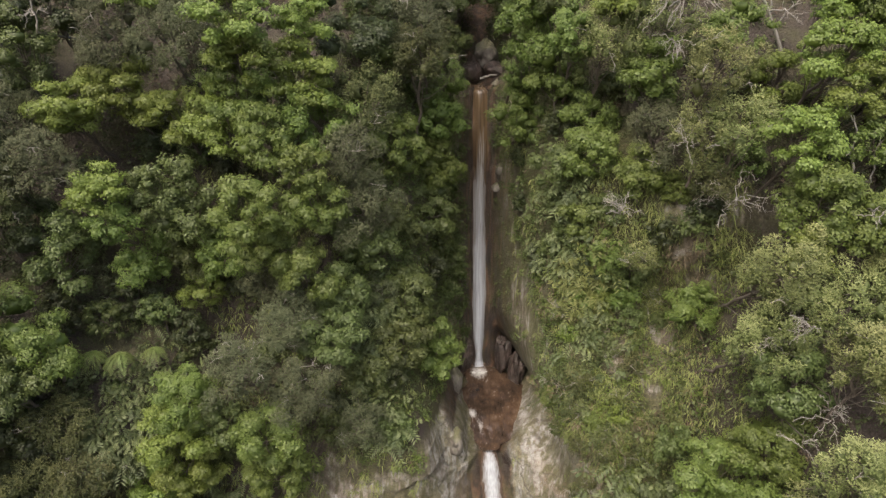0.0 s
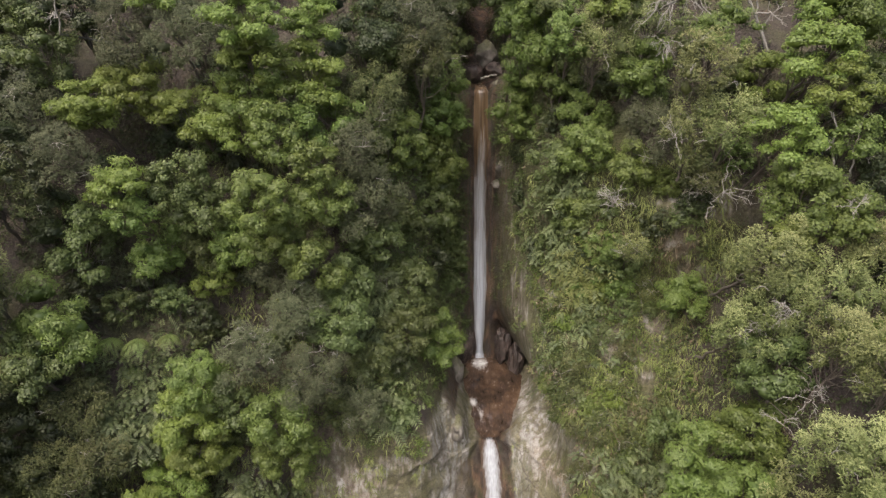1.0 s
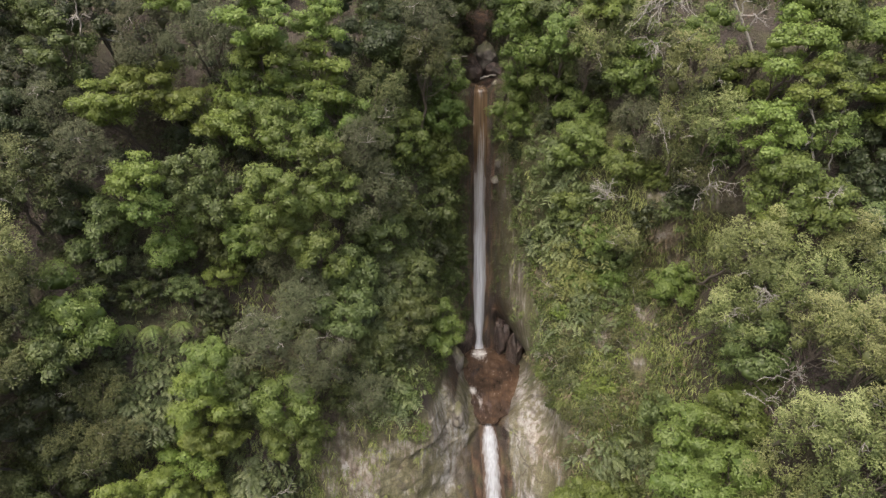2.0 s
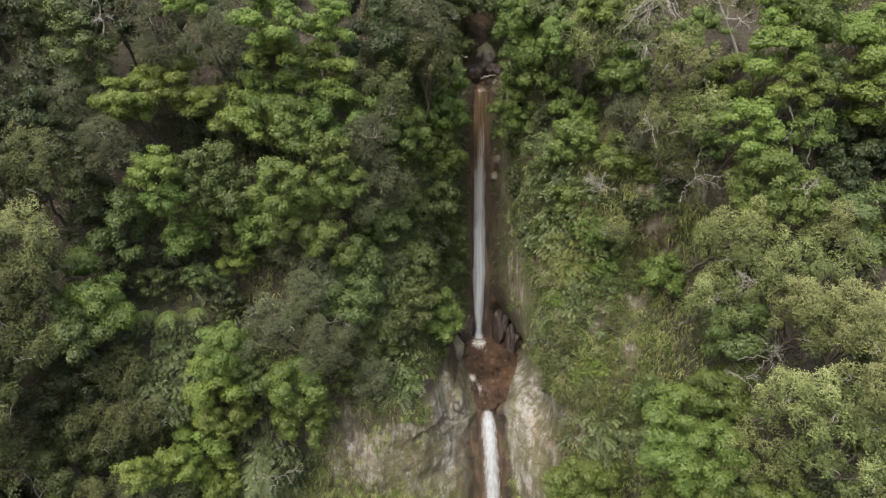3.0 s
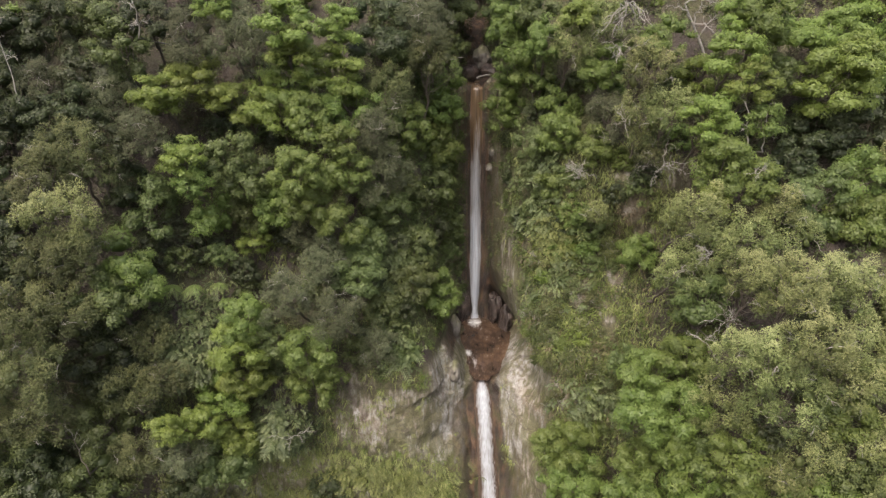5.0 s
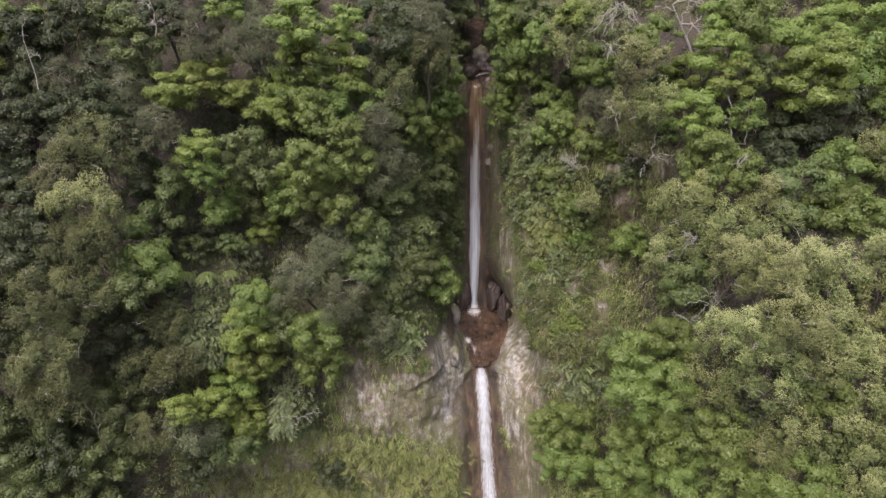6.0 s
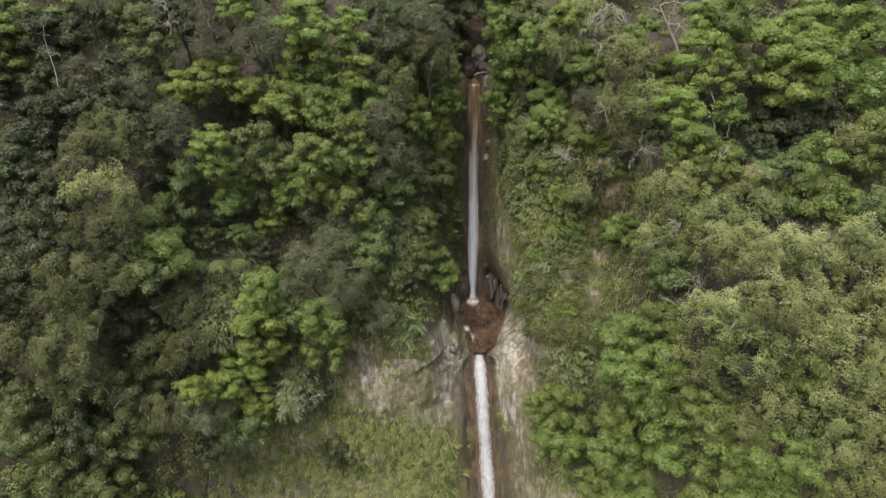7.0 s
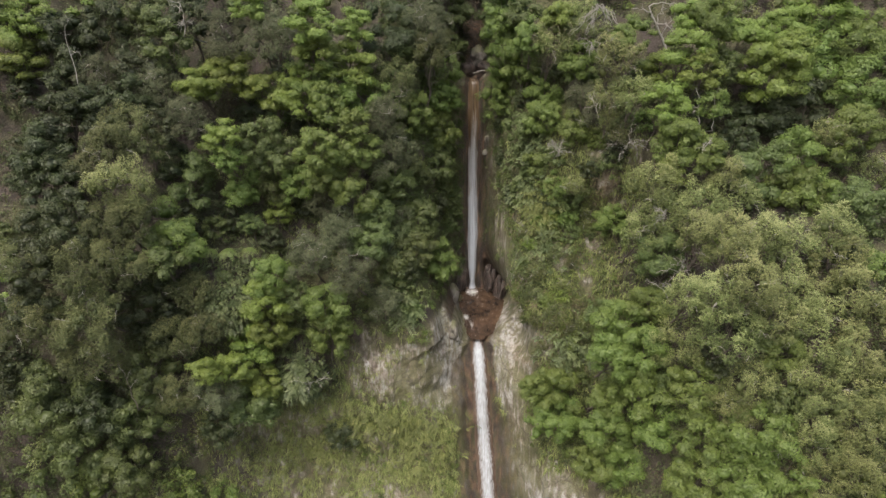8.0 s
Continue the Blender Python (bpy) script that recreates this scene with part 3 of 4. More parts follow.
def build_pool():
    s = np.linspace(0, 1, 60)
    u = np.linspace(-1, 1, 41)
    a, b = np.meshgrid(s, u, indexing="ij")
    z = np.interp(a, [0, 0.12, 0.35, 0.5, 0.62, 0.85, 1], [-3.45, -3.75, -4.4, -4.9, -5.5, -6.5, -7.1])
    half = np.interp(a, [0, 0.15, 0.45, 0.7, 0.9, 1], [1.0, 2.8, 3.4, 2.8, 1.7, 0.85]) * (1 + 0.35 * rugged(a * 9, np.sign(b) * 3.1, a * 0 + 2, 3))
    x = stream_x(z) + np.interp(a, [0, 0.3, 0.6, 1], [0.2, 1.6, 1.2, 0]) + b * half
    y = np.interp(z, [-7.35, -6.9, -5.6, -4.6, -3.7, -3.4], [50.75, 52.5, 55.3, 58.2, 61.0, 61.8])
    zz = z + 0.20 + 0.16 * rugged(x * 1.3, y * 1.1, x * 0 + 3, 4) * (1 - 0.7 * smooth(0.8, 1, a))
    v = np.stack([x, y, zz], -1).reshape(-1, 3)
    nc = len(u)
    i, j = np.meshgrid(np.arange(len(s) - 1), np.arange(nc - 1), indexing="ij")
    f = np.stack([i * nc + j, i * nc + j + 1, (i + 1) * nc + j + 1, (i + 1) * nc + j], -1).reshape(-1, 4)
    white = 0.02 + 1.0 * np.exp(-((x - 3.9) / 0.75) ** 2 - ((y - 60.9) / 0.7) ** 2) + 1.0 * np.exp(-((x - 3.0) / 0.35) ** 2 - ((y - 55.7) / 0.4) ** 2) + 0.4 * np.exp(-((x - 3.7) / 0.35) ** 2 - ((y - 54.2) / 1.0) ** 2)
    at = np.array([4.8, 56.0, -5.6])
    base = thing("pool", at, "brown stepped plunge pool with orange rusty bed", "pool")
    part("water_surface", mesh_of("water_surface", v - at, f, {"white": white.ravel()}, True), POOL_WATER, base)


build_pool()


# ---- trees ----
LABEL = {
    "pitto": ("broadleaf_tree", "bright yellow-green broadleaf tree with layered leafy pads"),
    "laurel": ("laurel_tree", "dense mid-green rounded laurel tree on the slope"),
    "dark": ("evergreen_tree", "deep green evergreen tree in the shade of the slope"),
    "grey": ("grey_tree", "thin grey-leaved tree with bare twigs showing"),
    "shaded": ("shaded_tree", "evergreen tree on the slope, leaf colour darkened for shade"),
    "olive": ("heath_tree", "olive tree heath with upright feathery sprays, leaf colour darkened for shade"),
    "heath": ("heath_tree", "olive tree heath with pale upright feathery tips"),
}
#            lobes, lobe size, flatness, leaf length, leaf width, cover, leaves a tuft, spread of the crown
SHAPE = {
    "pitto": (20, 0.34, 0.50, 0.150, 0.095, 1.05, 5, (0.70, 0.62, 0.80)),
    "laurel": (22, 0.31, 0.80, 0.140, 0.090, 1.0, 5, (0.70, 0.62, 0.80)),
    "dark": (20, 0.31, 0.75, 0.155, 0.095, 0.9, 5, (0.70, 0.62, 0.80)),
    "shaded": (20, 0.31, 0.75, 0.155, 0.095, 0.85, 5, (0.70, 0.62, 0.80)),
    "grey": (22, 0.28, 1.0, 0.160, 0.045, 0.8, 6, (0.72, 0.60, 0.84)),
    "heath": (18, 0.27, 1.45, 0.170, 0.052, 0.95, 6, (0.78, 0.64, 0.72)),
    "olive": (18, 0.28, 1.35, 0.170, 0.052, 0.9, 6, (0.78, 0.64, 0.72)),
}
GROWN = []


def foliage(kind, r, rng, fine=1.0):
    """The lobes of a crown of radius r round the origin, and its leaves: tufts over the small domes of each lobe, and a
    dark closed hull inside each lobe.
    """
    lobes, size, flat, length, width, cover, each, spread = SHAPE[kind]
    if fine < 0.5:
        lobes = lobes - 8
    t = (np.arange(lobes) + 0.5) / lobes
    turn = np.pi * (1 + 5 ** 0.5) * np.arange(lobes) + rng.uniform(0, 6)
    up = 1 - 1.8 * t
    ring = np.sqrt(np.clip(1 - up * up, 0, 1))
    c = np.stack([np.cos(turn) * ring, np.sin(turn) * ring, up], 1) * r * np.array(spread)
    c += rng.normal(0, 0.15 * r, c.shape)
    a = r * size * rng.uniform(0.6, 1.4, lobes)
    bumps = 7
    bd = unit(rng.normal(0, 1, (lobes * bumps, 3)))
    low = -0.15 if kind == "pitto" else -0.45
    bd[:, 2] = np.where(bd[:, 2] < low, -bd[:, 2], bd[:, 2])
    bd[:, 1] = np.where((bd[:, 1] > 0.1) & (rng.random(lobes * bumps) < 0.7), -bd[:, 1], bd[:, 1])
    bd = unit(bd)
    ba = np.repeat(a, bumps)
    bc = np.repeat(c, bumps, 0) + bd * ba[:, None] * np.array([1, 1, flat]) * rng.uniform(0.5, 1.05, (lobes * bumps, 1))
    bs = ba * rng.uniform(0.28, 0.56, lobes * bumps)
    # Tone rises up the crown: pale heath tips, plus top light painted in.
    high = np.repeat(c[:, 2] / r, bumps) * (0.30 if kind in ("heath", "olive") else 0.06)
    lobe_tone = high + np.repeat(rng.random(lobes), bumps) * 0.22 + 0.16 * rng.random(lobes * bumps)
    long = length * (0.85 + 0.06 * r) / min(1.0, 0.55 + 0.45 * fine)
    share = np.maximum(np.round(cover * fine * 7.0 * bs ** 2 / (each * 0.51 * long * long * width / length)), 3).astype(int)
    which = np.repeat(np.arange(lobes * bumps), share)
    tufts = len(which)
    step = np.arange(tufts) - np.repeat(np.cumsum(share) - share, share)
    up_by = 1 - 1.25 * (step + 0.5) / share[which]
    spin = 2.399963 * step + np.repeat(rng.uniform(0, 6.28, lobes * bumps), share)
    pole = unit(bd + np.array([0, -0.35, 0.3]))
    pe = unit(np.cross(pole, np.array([0.6, 0.1, 0.35])))
    pg = np.cross(pole, pe)
    ring = np.sqrt(1 - up_by ** 2)[:, None]
    d = pole[which] * up_by[:, None] + ring * (pe[which] * np.cos(spin)[:, None] + pg[which] * np.sin(spin)[:, None])
    d = unit(d + 0.10 * rng.normal(0, 1, (tufts, 3)))
    p = bc[which] + d * bs[which][:, None] * np.array([1, 1, 0.5 + 0.5 * flat]) * (1 + 0.13 * rng.normal(0, 1, (tufts, 1)))
    seen = (d[:, 1] * 0.9 - d[:, 2] * 0.45 < 0.25) & (bd[which, 1] < 0.6)
    q, cq = p / np.array([1, 1, flat]), c / np.array([1, 1, flat])
    deep = ((q[:, None] - cq[None]) ** 2).sum(-1) < (0.72 * a) ** 2
    buried = ((p[:, None] - bc[None]) ** 2).sum(-1) < (0.62 * bs) ** 2
    buried[np.arange(tufts), which] = False
    seen &= ~deep.any(1) & ~buried.any(1)
    p, d, which, tufts = p[seen], d[seen], which[seen], int(seen.sum())
    # Upward-facing tufts get a paler tone: light from above put into the leaf colour.
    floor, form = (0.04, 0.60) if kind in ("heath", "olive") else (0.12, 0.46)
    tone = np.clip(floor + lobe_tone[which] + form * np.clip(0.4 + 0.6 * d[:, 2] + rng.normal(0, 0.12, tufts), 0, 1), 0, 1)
    axis = unit(d * 0.9 + bd[which] * 0.35 + np.array([0, -0.08, 0.3]) + rng.normal(0, 0.13, (tufts, 3)))
    if kind in ("heath", "olive", "grey"):
        axis = unit(axis + np.array([0, 0, 0.4]))
    e = unit(np.cross(axis, np.array([0.3, 0.9, 0.2])))
    g = np.cross(axis, e)
    ang = (np.arange(each)[None] * 2 * np.pi / each + rng.uniform(0, 6, (tufts, 1)))[..., None]
    lean = 0.8 if kind in ("heath", "olive", "grey") else 0.16
    way = unit(e[:, None] * np.cos(ang) + g[:, None] * np.sin(ang) + axis[:, None] * (lean + 0.15 * rng.normal(0, 1, (tufts, each, 1))))
    face = unit(axis[:, None] + 0.09 * rng.normal(0, 1, (tufts, each, 3)))
    base = np.repeat(p[:, None], each, 1) + 0.07 * rng.normal(0, 1, (tufts, each, 3))
    n = tufts * each
    grow_to = long * rng.uniform(0.7, 1.3, n)
    v, f = leaf_quads(base.reshape(n, 3), way.reshape(n, 3), face.reshape(n, 3), grow_to, grow_to * width / length)
    # Dark hull inside each lobe: shade in the leaf gaps, put into its tone.
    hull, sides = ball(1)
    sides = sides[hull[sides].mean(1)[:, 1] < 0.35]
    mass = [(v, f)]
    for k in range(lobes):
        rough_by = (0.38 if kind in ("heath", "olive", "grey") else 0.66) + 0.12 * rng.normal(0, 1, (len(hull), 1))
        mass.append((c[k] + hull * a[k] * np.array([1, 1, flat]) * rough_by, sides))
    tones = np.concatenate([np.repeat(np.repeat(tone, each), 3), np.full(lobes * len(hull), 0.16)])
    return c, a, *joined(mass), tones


def grow(kind, x, y, z, r, fine=0.8):
    """A tree whose crown's front lies at x, y, z; it roots in the slope below and behind."""
    rng = np.random.default_rng(len(GROWN) + 11)
    GROWN.append((x, z, r))
    y = min(y, float(ground(x, z)) - 0.7 * r)
    centre = np.array([x, y + 0.55 * r, z])
    zb = z - r * rng.uniform(0.9, 1.5) - 0.5 * max(0.0, float(ground(x, z)) - y - 1.5 * r)
    xb = x + rng.normal(0, 0.25 * r)
    root = np.array([xb, float(ground(xb, zb)) + 0.25, zb])
    name, label = LABEL[kind]
    ob = thing(name, root, label, "tree", "trees on the slope")
    c, a, v, f, tone = foliage(kind, r, rng, fine)
    mid = centre - root
    heart = mid + np.array([0, 0.1 * r, -0.25 * r])
    stem = bend(np.zeros(3), heart, (0, 0.05 * r, -0.12 * r), 0.05 * r, rng, 9)
    thick = 0.045 * r + 0.03
    pieces = [tube(stem, np.linspace(thick, thick * 0.55, 9), 7)]
    for k, lobe in enumerate(c):
        start = stem[rng.integers(4, 9)]
        limb = bend(start, lobe + mid + np.array([0, 0, 0.2 * a[k]]), (0, 0, -0.1 * r), 0.04 * r, rng, 4)
        if k % 2 == 0 or fine > 0.75:
            pieces.append(tube(limb, np.linspace(thick * 0.36, 0.012, 4), 3))
        for twig in range(1 if kind in ("heath", "olive", "grey") else 0):
            end = limb[-2] + unit(rng.normal(0, 1, 3) + np.array([0, -0.3, 0.6])) * a[k] * 1.15
            pieces.append(tube(bend(limb[2], end, (0, 0, 0.05), 0.03 * r, rng, 4), np.linspace(thick * 0.22, 0.01, 4), 3))
    for lobe in rng.permutation(len(c))[:5 if kind in ("heath", "olive", "grey") else 0]:
        way = unit(rng.normal(0, 1, 3) * np.array([1.2, 0.4, 0.5]) + np.array([0, -0.7, 0.15]))
        tip = c[lobe] + mid + way * a[lobe] * rng.uniform(1.3, 2.1)
        twig = bend(c[lobe] + mid - way * a[lobe] * 0.6, tip, rng.normal(0, 0.16, 3) * a[lobe], 0.06, rng, 7)
        girth = rng.uniform(0.03, 0.055)
        dead = [tube(twig, np.linspace(girth, 0.014, 7), 4)]
        for fork in range(3):
            start = twig[rng.integers(3, 6)]
            dead.append(tube(bend(start, start + unit(way + rng.normal(0, 0.7, 3)) * rng.uniform(0.4, 0.9), (0, 0, 0.05), 0.05, rng, 5), np.linspace(girth * 0.55, 0.01, 5), 3))
        part("dead_twig", mesh_of("dead_twig", *joined(dead), None, True), PALE_BARK, ob, "pale bare dead twig")
    tv, tf = joined(pieces)
    part("trunk", mesh_of("trunk", tv, tf, None, True), BARK, ob)
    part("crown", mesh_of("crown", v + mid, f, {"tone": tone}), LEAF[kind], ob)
    return ob


# Darker kinds crowd the left, painting its dimmer light into the leaves.
grow("pitto", -49.5, 49.9, 32.2, 3.57)
grow("pitto", -49.8, 48.4, 28.1, 3.02)
grow("shaded", -41.7, 53.5, 31.7, 3.70)
grow("dark", -32.6, 47.8, 33.5, 2.72)
grow("dark", -31.0, 45.7, 29.9, 3.36)
grow("shaded", -36.6, 49.6, 27.1, 3.61)
grow("shaded", -34.2, 44.8, 24.4, 2.36)
grow("shaded", -28.5, 46.6, 33.0, 2.48)
grow("pitto", -27.5, 45.2, 25.6, 2.28)
grow("pitto", -24.2, 46.7, 26.6, 3.00)
grow("grey", -24.1, 45.4, 31.0, 2.68)
grow("grey", -18.2, 44.5, 30.9, 2.85)
grow("pitto", -21.0, 44.8, 34.0, 1.80)
grow("pitto", -14.1, 42.6, 32.1, 2.35)
grow("pitto", -14.3, 44.0, 29.5, 2.27)
grow("pitto", -10.1, 45.5, 31.9, 2.02)
grow("pitto", -10.8, 45.7, 28.3, 2.84)
grow("laurel", -14.9, 45.2, 27.0, 2.44)
grow("pitto", -19.5, 45.9, 24.6, 2.65)
grow("pitto", -16.4, 45.4, 24.3, 2.60)
grow("laurel", -12.5, 43.3, 23.7, 2.24)
grow("laurel", -9.2, 45.9, 24.9, 2.57)
grow("laurel", -9.5, 43.2, 18.8, 2.49)
grow("laurel", -13.4, 40.5, 19.1, 2.42)
grow("laurel", -9.9, 42.7, 21.9, 1.69)
grow("grey", -6.8, 44.3, 22.6, 1.98)
grow("shaded", -6.4, 48.5, 31.5, 3.20)
grow("dark", -4.5, 50.0, 28.9, 2.83)
grow("grey", -1.6, 48.3, 32.5, 2.77)
grow("olive", -1.7, 48.8, 29.4, 2.64)
grow("olive", -6.2, 46.9, 25.7, 2.86)
grow("laurel", -0.4, 53.8, 24.1, 2.37)
grow("laurel", -1.1, 54.7, 20.2, 2.56)
grow("laurel", 0.0, 54.7, 27.4, 2.10)
grow("laurel", -4.2, 50.4, 22.7, 2.71)
grow("grey", -6.1, 44.9, 18.6, 2.67)
grow("dark", -1.6, 53.8, 16.2, 2.70)
grow("laurel", -17.0, 45.1, 14.9, 2.36)
grow("laurel", -13.3, 42.7, 16.0, 2.12)
grow("laurel", -10.7, 42.8, 14.3, 2.38)
grow("dark", -20.6, 47.3, 13.8, 2.17)
grow("pitto", -19.9, 47.5, 10.7, 1.68)
grow("laurel", -23.7, 45.9, 13.7, 2.30)
grow("shaded", -25.3, 46.5, 10.7, 1.91)
grow("dark", -29.0, 43.8, 15.2, 3.01)
grow("pitto", -24.3, 42.0, 20.2, 1.90)
grow("laurel", -23.9, 42.5, 17.9, 1.51)
grow("grey", -27.7, 41.8, 22.2, 2.34)
grow("shaded", -30.6, 41.7, 21.6, 1.81)
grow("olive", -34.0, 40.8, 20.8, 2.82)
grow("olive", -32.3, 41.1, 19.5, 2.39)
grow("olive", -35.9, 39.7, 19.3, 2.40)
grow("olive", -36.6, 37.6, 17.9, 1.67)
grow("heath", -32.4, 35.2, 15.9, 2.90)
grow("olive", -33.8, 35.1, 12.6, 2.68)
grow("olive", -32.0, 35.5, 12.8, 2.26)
grow("laurel", -29.5, 38.7, 9.4, 3.44)
grow("dark", -30.1, 36.1, 8.1, 2.56)
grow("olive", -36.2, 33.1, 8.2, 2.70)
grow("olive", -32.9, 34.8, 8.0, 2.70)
grow("shaded", -33.3, 38.7, 1.9, 3.62)
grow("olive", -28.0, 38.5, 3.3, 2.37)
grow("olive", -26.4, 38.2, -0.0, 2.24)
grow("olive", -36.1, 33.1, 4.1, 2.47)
grow("shaded", -41.7, 34.3, 7.4, 3.28)
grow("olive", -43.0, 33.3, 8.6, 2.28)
grow("shaded", -40.8, 35.3, 12.2, 2.54)
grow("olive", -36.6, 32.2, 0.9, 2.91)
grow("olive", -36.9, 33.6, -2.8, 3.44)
grow("dark", -42.7, 33.9, -4.3, 1.66)
grow("dark", -33.5, 37.2, -5.1, 3.39)
grow("dark", -43.3, 34.6, -10.2, 4.54)
grow("dark", -42.1, 34.7, -14.6, 3.51)
grow("dark", -34.8, 36.4, -11.5, 3.51)
grow("dark", -36.8, 36.0, -18.0, 3.36)
grow("olive", -29.7, 36.4, -8.3, 2.48)
grow("pitto", -26.0, 36.1, -4.7, 1.68)
grow("olive", -41.8, 33.0, 0.8, 2.90)
grow("shaded", -43.3, 34.0, 2.9, 2.49)
grow("pitto", -20.1, 39.1, 2.5, 2.58)
grow("laurel", -18.9, 39.0, 5.3, 2.27)
grow("pitto", -20.0, 39.8, -1.0, 2.37)
grow("pitto", -22.4, 40.6, -3.5, 2.59)
grow("pitto", -23.6, 38.3, -5.1, 1.85)
grow("pitto", -21.1, 40.7, -8.8, 2.36)
grow("dark", -23.0, 39.7, -11.1, 3.28)
grow("laurel", -13.4, 39.2, 2.1, 2.53)
grow("laurel", -13.1, 40.8, -2.4, 2.78)
grow("grey", -14.7, 38.5, 7.9, 2.32)
grow("grey", -11.7, 42.5, 9.5, 2.68)
grow("dark", -8.6, 42.8, 8.4, 2.55)
grow("grey", -10.5, 40.2, 5.2, 2.51)
grow("dark", -6.3, 45.1, 4.3, 2.38)
grow("dark", -3.3, 48.2, 10.0, 2.42)
grow("laurel", -0.7, 49.6, 4.0, 2.51)
grow("dark", -3.4, 46.3, 6.5, 2.39)
grow("dark", -8.1, 44.7, 11.6, 2.45)
grow("grey", -13.9, 45.7, 12.0, 2.37)
grow("dark", -5.7, 46.9, 14.5, 2.35)
grow("grey", -6.9, 43.2, 0.8, 2.09)
grow("dark", -16.6, 40.0, 2.9, 1.89)
grow("shaded", -43.8, 48.8, 25.7, 3.25)
grow("shaded", -43.2, 43.8, 22.2, 3.24)
grow("shaded", -38.8, 45.1, 22.8, 3.04)
grow("shaded", -46.4, 52.3, 31.5, 3.41)
grow("shaded", -43.6, 40.3, 17.8, 3.30)
grow("grey", -40.2, 48.5, 26.4, 2.38)
grow("grey", -31.5, 45.0, 25.0, 2.33)
grow("shaded", -30.6, 43.8, 17.4, 2.45)
grow("shaded", -41.7, 39.6, 15.5, 3.25)
grow("shaded", -38.0, 35.5, 12.2, 2.78)
grow("olive", -29.8, 38.2, -2.0, 2.88)
grow("dark", -21.0, 44.0, 20.0, 2.47)
grow("dark", -19.4, 44.7, 18.0, 2.49)
grow("shaded", -39.8, 35.8, -10.0, 3.57)
grow("grey", -26.0, 36.9, -8.2, 2.45)
grow("shaded", -26.7, 38.9, -13.9, 2.29)
grow("laurel", 6.6, 50.0, 33.5, 2.5)
grow("laurel", 7.3, 50.0, 30.8, 2.5)
grow("laurel", 9.2, 45.7, 30.8, 2.01)
grow("dark", 8.4, 47.2, 33.7, 2.06)
grow("pitto", 12.0, 44.9, 33.2, 1.74)
grow("heath", 11.3, 45.3, 30.0, 2.41)
grow("laurel", 6.6, 54.5, 27.4, 1.75)
grow("laurel", 8.9, 49.9, 27.8, 2.27)
grow("laurel", 7.4, 54.2, 23.8, 2.54)
grow("dark", 9.2, 47.4, 21.0, 2.20)
grow("laurel", 11.3, 47.9, 24.4, 2.22)
grow("laurel", 11.3, 46.0, 22.3, 2.03)
grow("heath", 14.9, 44.6, 32.2, 2.81)
grow("laurel", 14.7, 45.0, 28.5, 2.42)
grow("heath", 17.2, 38.8, 28.8, 2.11)
grow("laurel", 19.2, 42.7, 31.3, 2.11)
grow("heath", 17.3, 40.2, 24.4, 2.28)
grow("heath", 19.1, 38.9, 25.3, 2.25)
grow("grey", 15.4, 43.7, 24.1, 2.51)
grow("laurel", 14.2, 43.9, 21.4, 1.86)
grow("pitto", 23.8, 44.5, 27.9, 2.34)
grow("pitto", 21.9, 36.8, 24.7, 2.21)
grow("pitto", 23.7, 37.9, 29.9, 2.26)
grow("pitto", 25.4, 37.7, 27.7, 1.90)
grow("pitto", 24.1, 39.6, 32.8, 1.68)
grow("laurel", 26.0, 38.6, 32.7, 2.32)
grow("pitto", 30.0, 41.3, 30.5, 2.86)
grow("pitto", 32.7, 39.0, 27.6, 3.08)
grow("pitto", 34.8, 40.2, 29.0, 2.34)
grow("pitto", 40.2, 47.1, 33.2, 3.55)
grow("pitto", 35.2, 43.1, 31.9, 2.43)
grow("laurel", 38.3, 42.9, 29.5, 3.34)
grow("laurel", 42.9, 44.6, 30.7, 3.04)
grow("laurel", 42.8, 41.5, 26.1, 3.39)
grow("dark", 28.6, 40.4, 28.0, 1.73)
grow("shaded", 32.8, 40.9, 23.1, 3.16)
grow("shaded", 36.7, 41.5, 22.9, 3.26)
grow("shaded", 29.4, 37.6, 21.1, 2.21)
grow("laurel", 26.4, 37.3, 24.4, 1.52)
grow("laurel", 23.3, 36.1, 21.0, 2.46)
grow("laurel", 25.7, 35.4, 19.9, 1.86)
grow("pitto", 22.3, 35.6, 18.1, 1.47)
grow("laurel", 35.2, 37.2, 19.8, 2.41)
grow("heath", 38.3, 37.0, 21.6, 1.63)
grow("laurel", 40.8, 36.5, 22.0, 2.76)
grow("dark", 31.8, 36.5, 18.3, 2.87)
grow("laurel", 36.0, 37.5, 15.8, 3.00)
grow("laurel", 38.0, 36.0, 15.9, 2.44)
grow("dark", 40.3, 32.9, 15.6, 2.66)
grow("heath", 27.7, 35.0, 17.8, 1.75)
grow("heath", 25.0, 34.3, 15.1, 2.58)
grow("heath", 28.5, 34.8, 15.0, 2.52)
grow("heath", 24.4, 30.5, 12.8, 2.45)
grow("heath", 26.1, 27.9, 12.9, 2.39)
grow("heath", 30.0, 29.8, 12.9, 2.28)
grow("heath", 32.5, 30.1, 12.1, 2.33)
grow("heath", 35.7, 29.0, 13.5, 2.59)
grow("heath", 36.4, 29.3, 10.6, 2.89)
grow("heath", 20.9, 34.4, 17.1, 2.51)
grow("laurel", 18.8, 42.6, 11.2, 1.89)
grow("heath", 20.3, 34.6, 12.0, 2.31)
grow("heath", 22.0, 34.6, 14.0, 2.31)
grow("dark", 21.8, 33.4, 9.7, 2.55)
grow("heath", 22.9, 28.0, 7.7, 2.17)
grow("heath", 24.5, 26.3, 8.0, 2.25)
grow("heath", 26.8, 25.0, 9.9, 2.34)
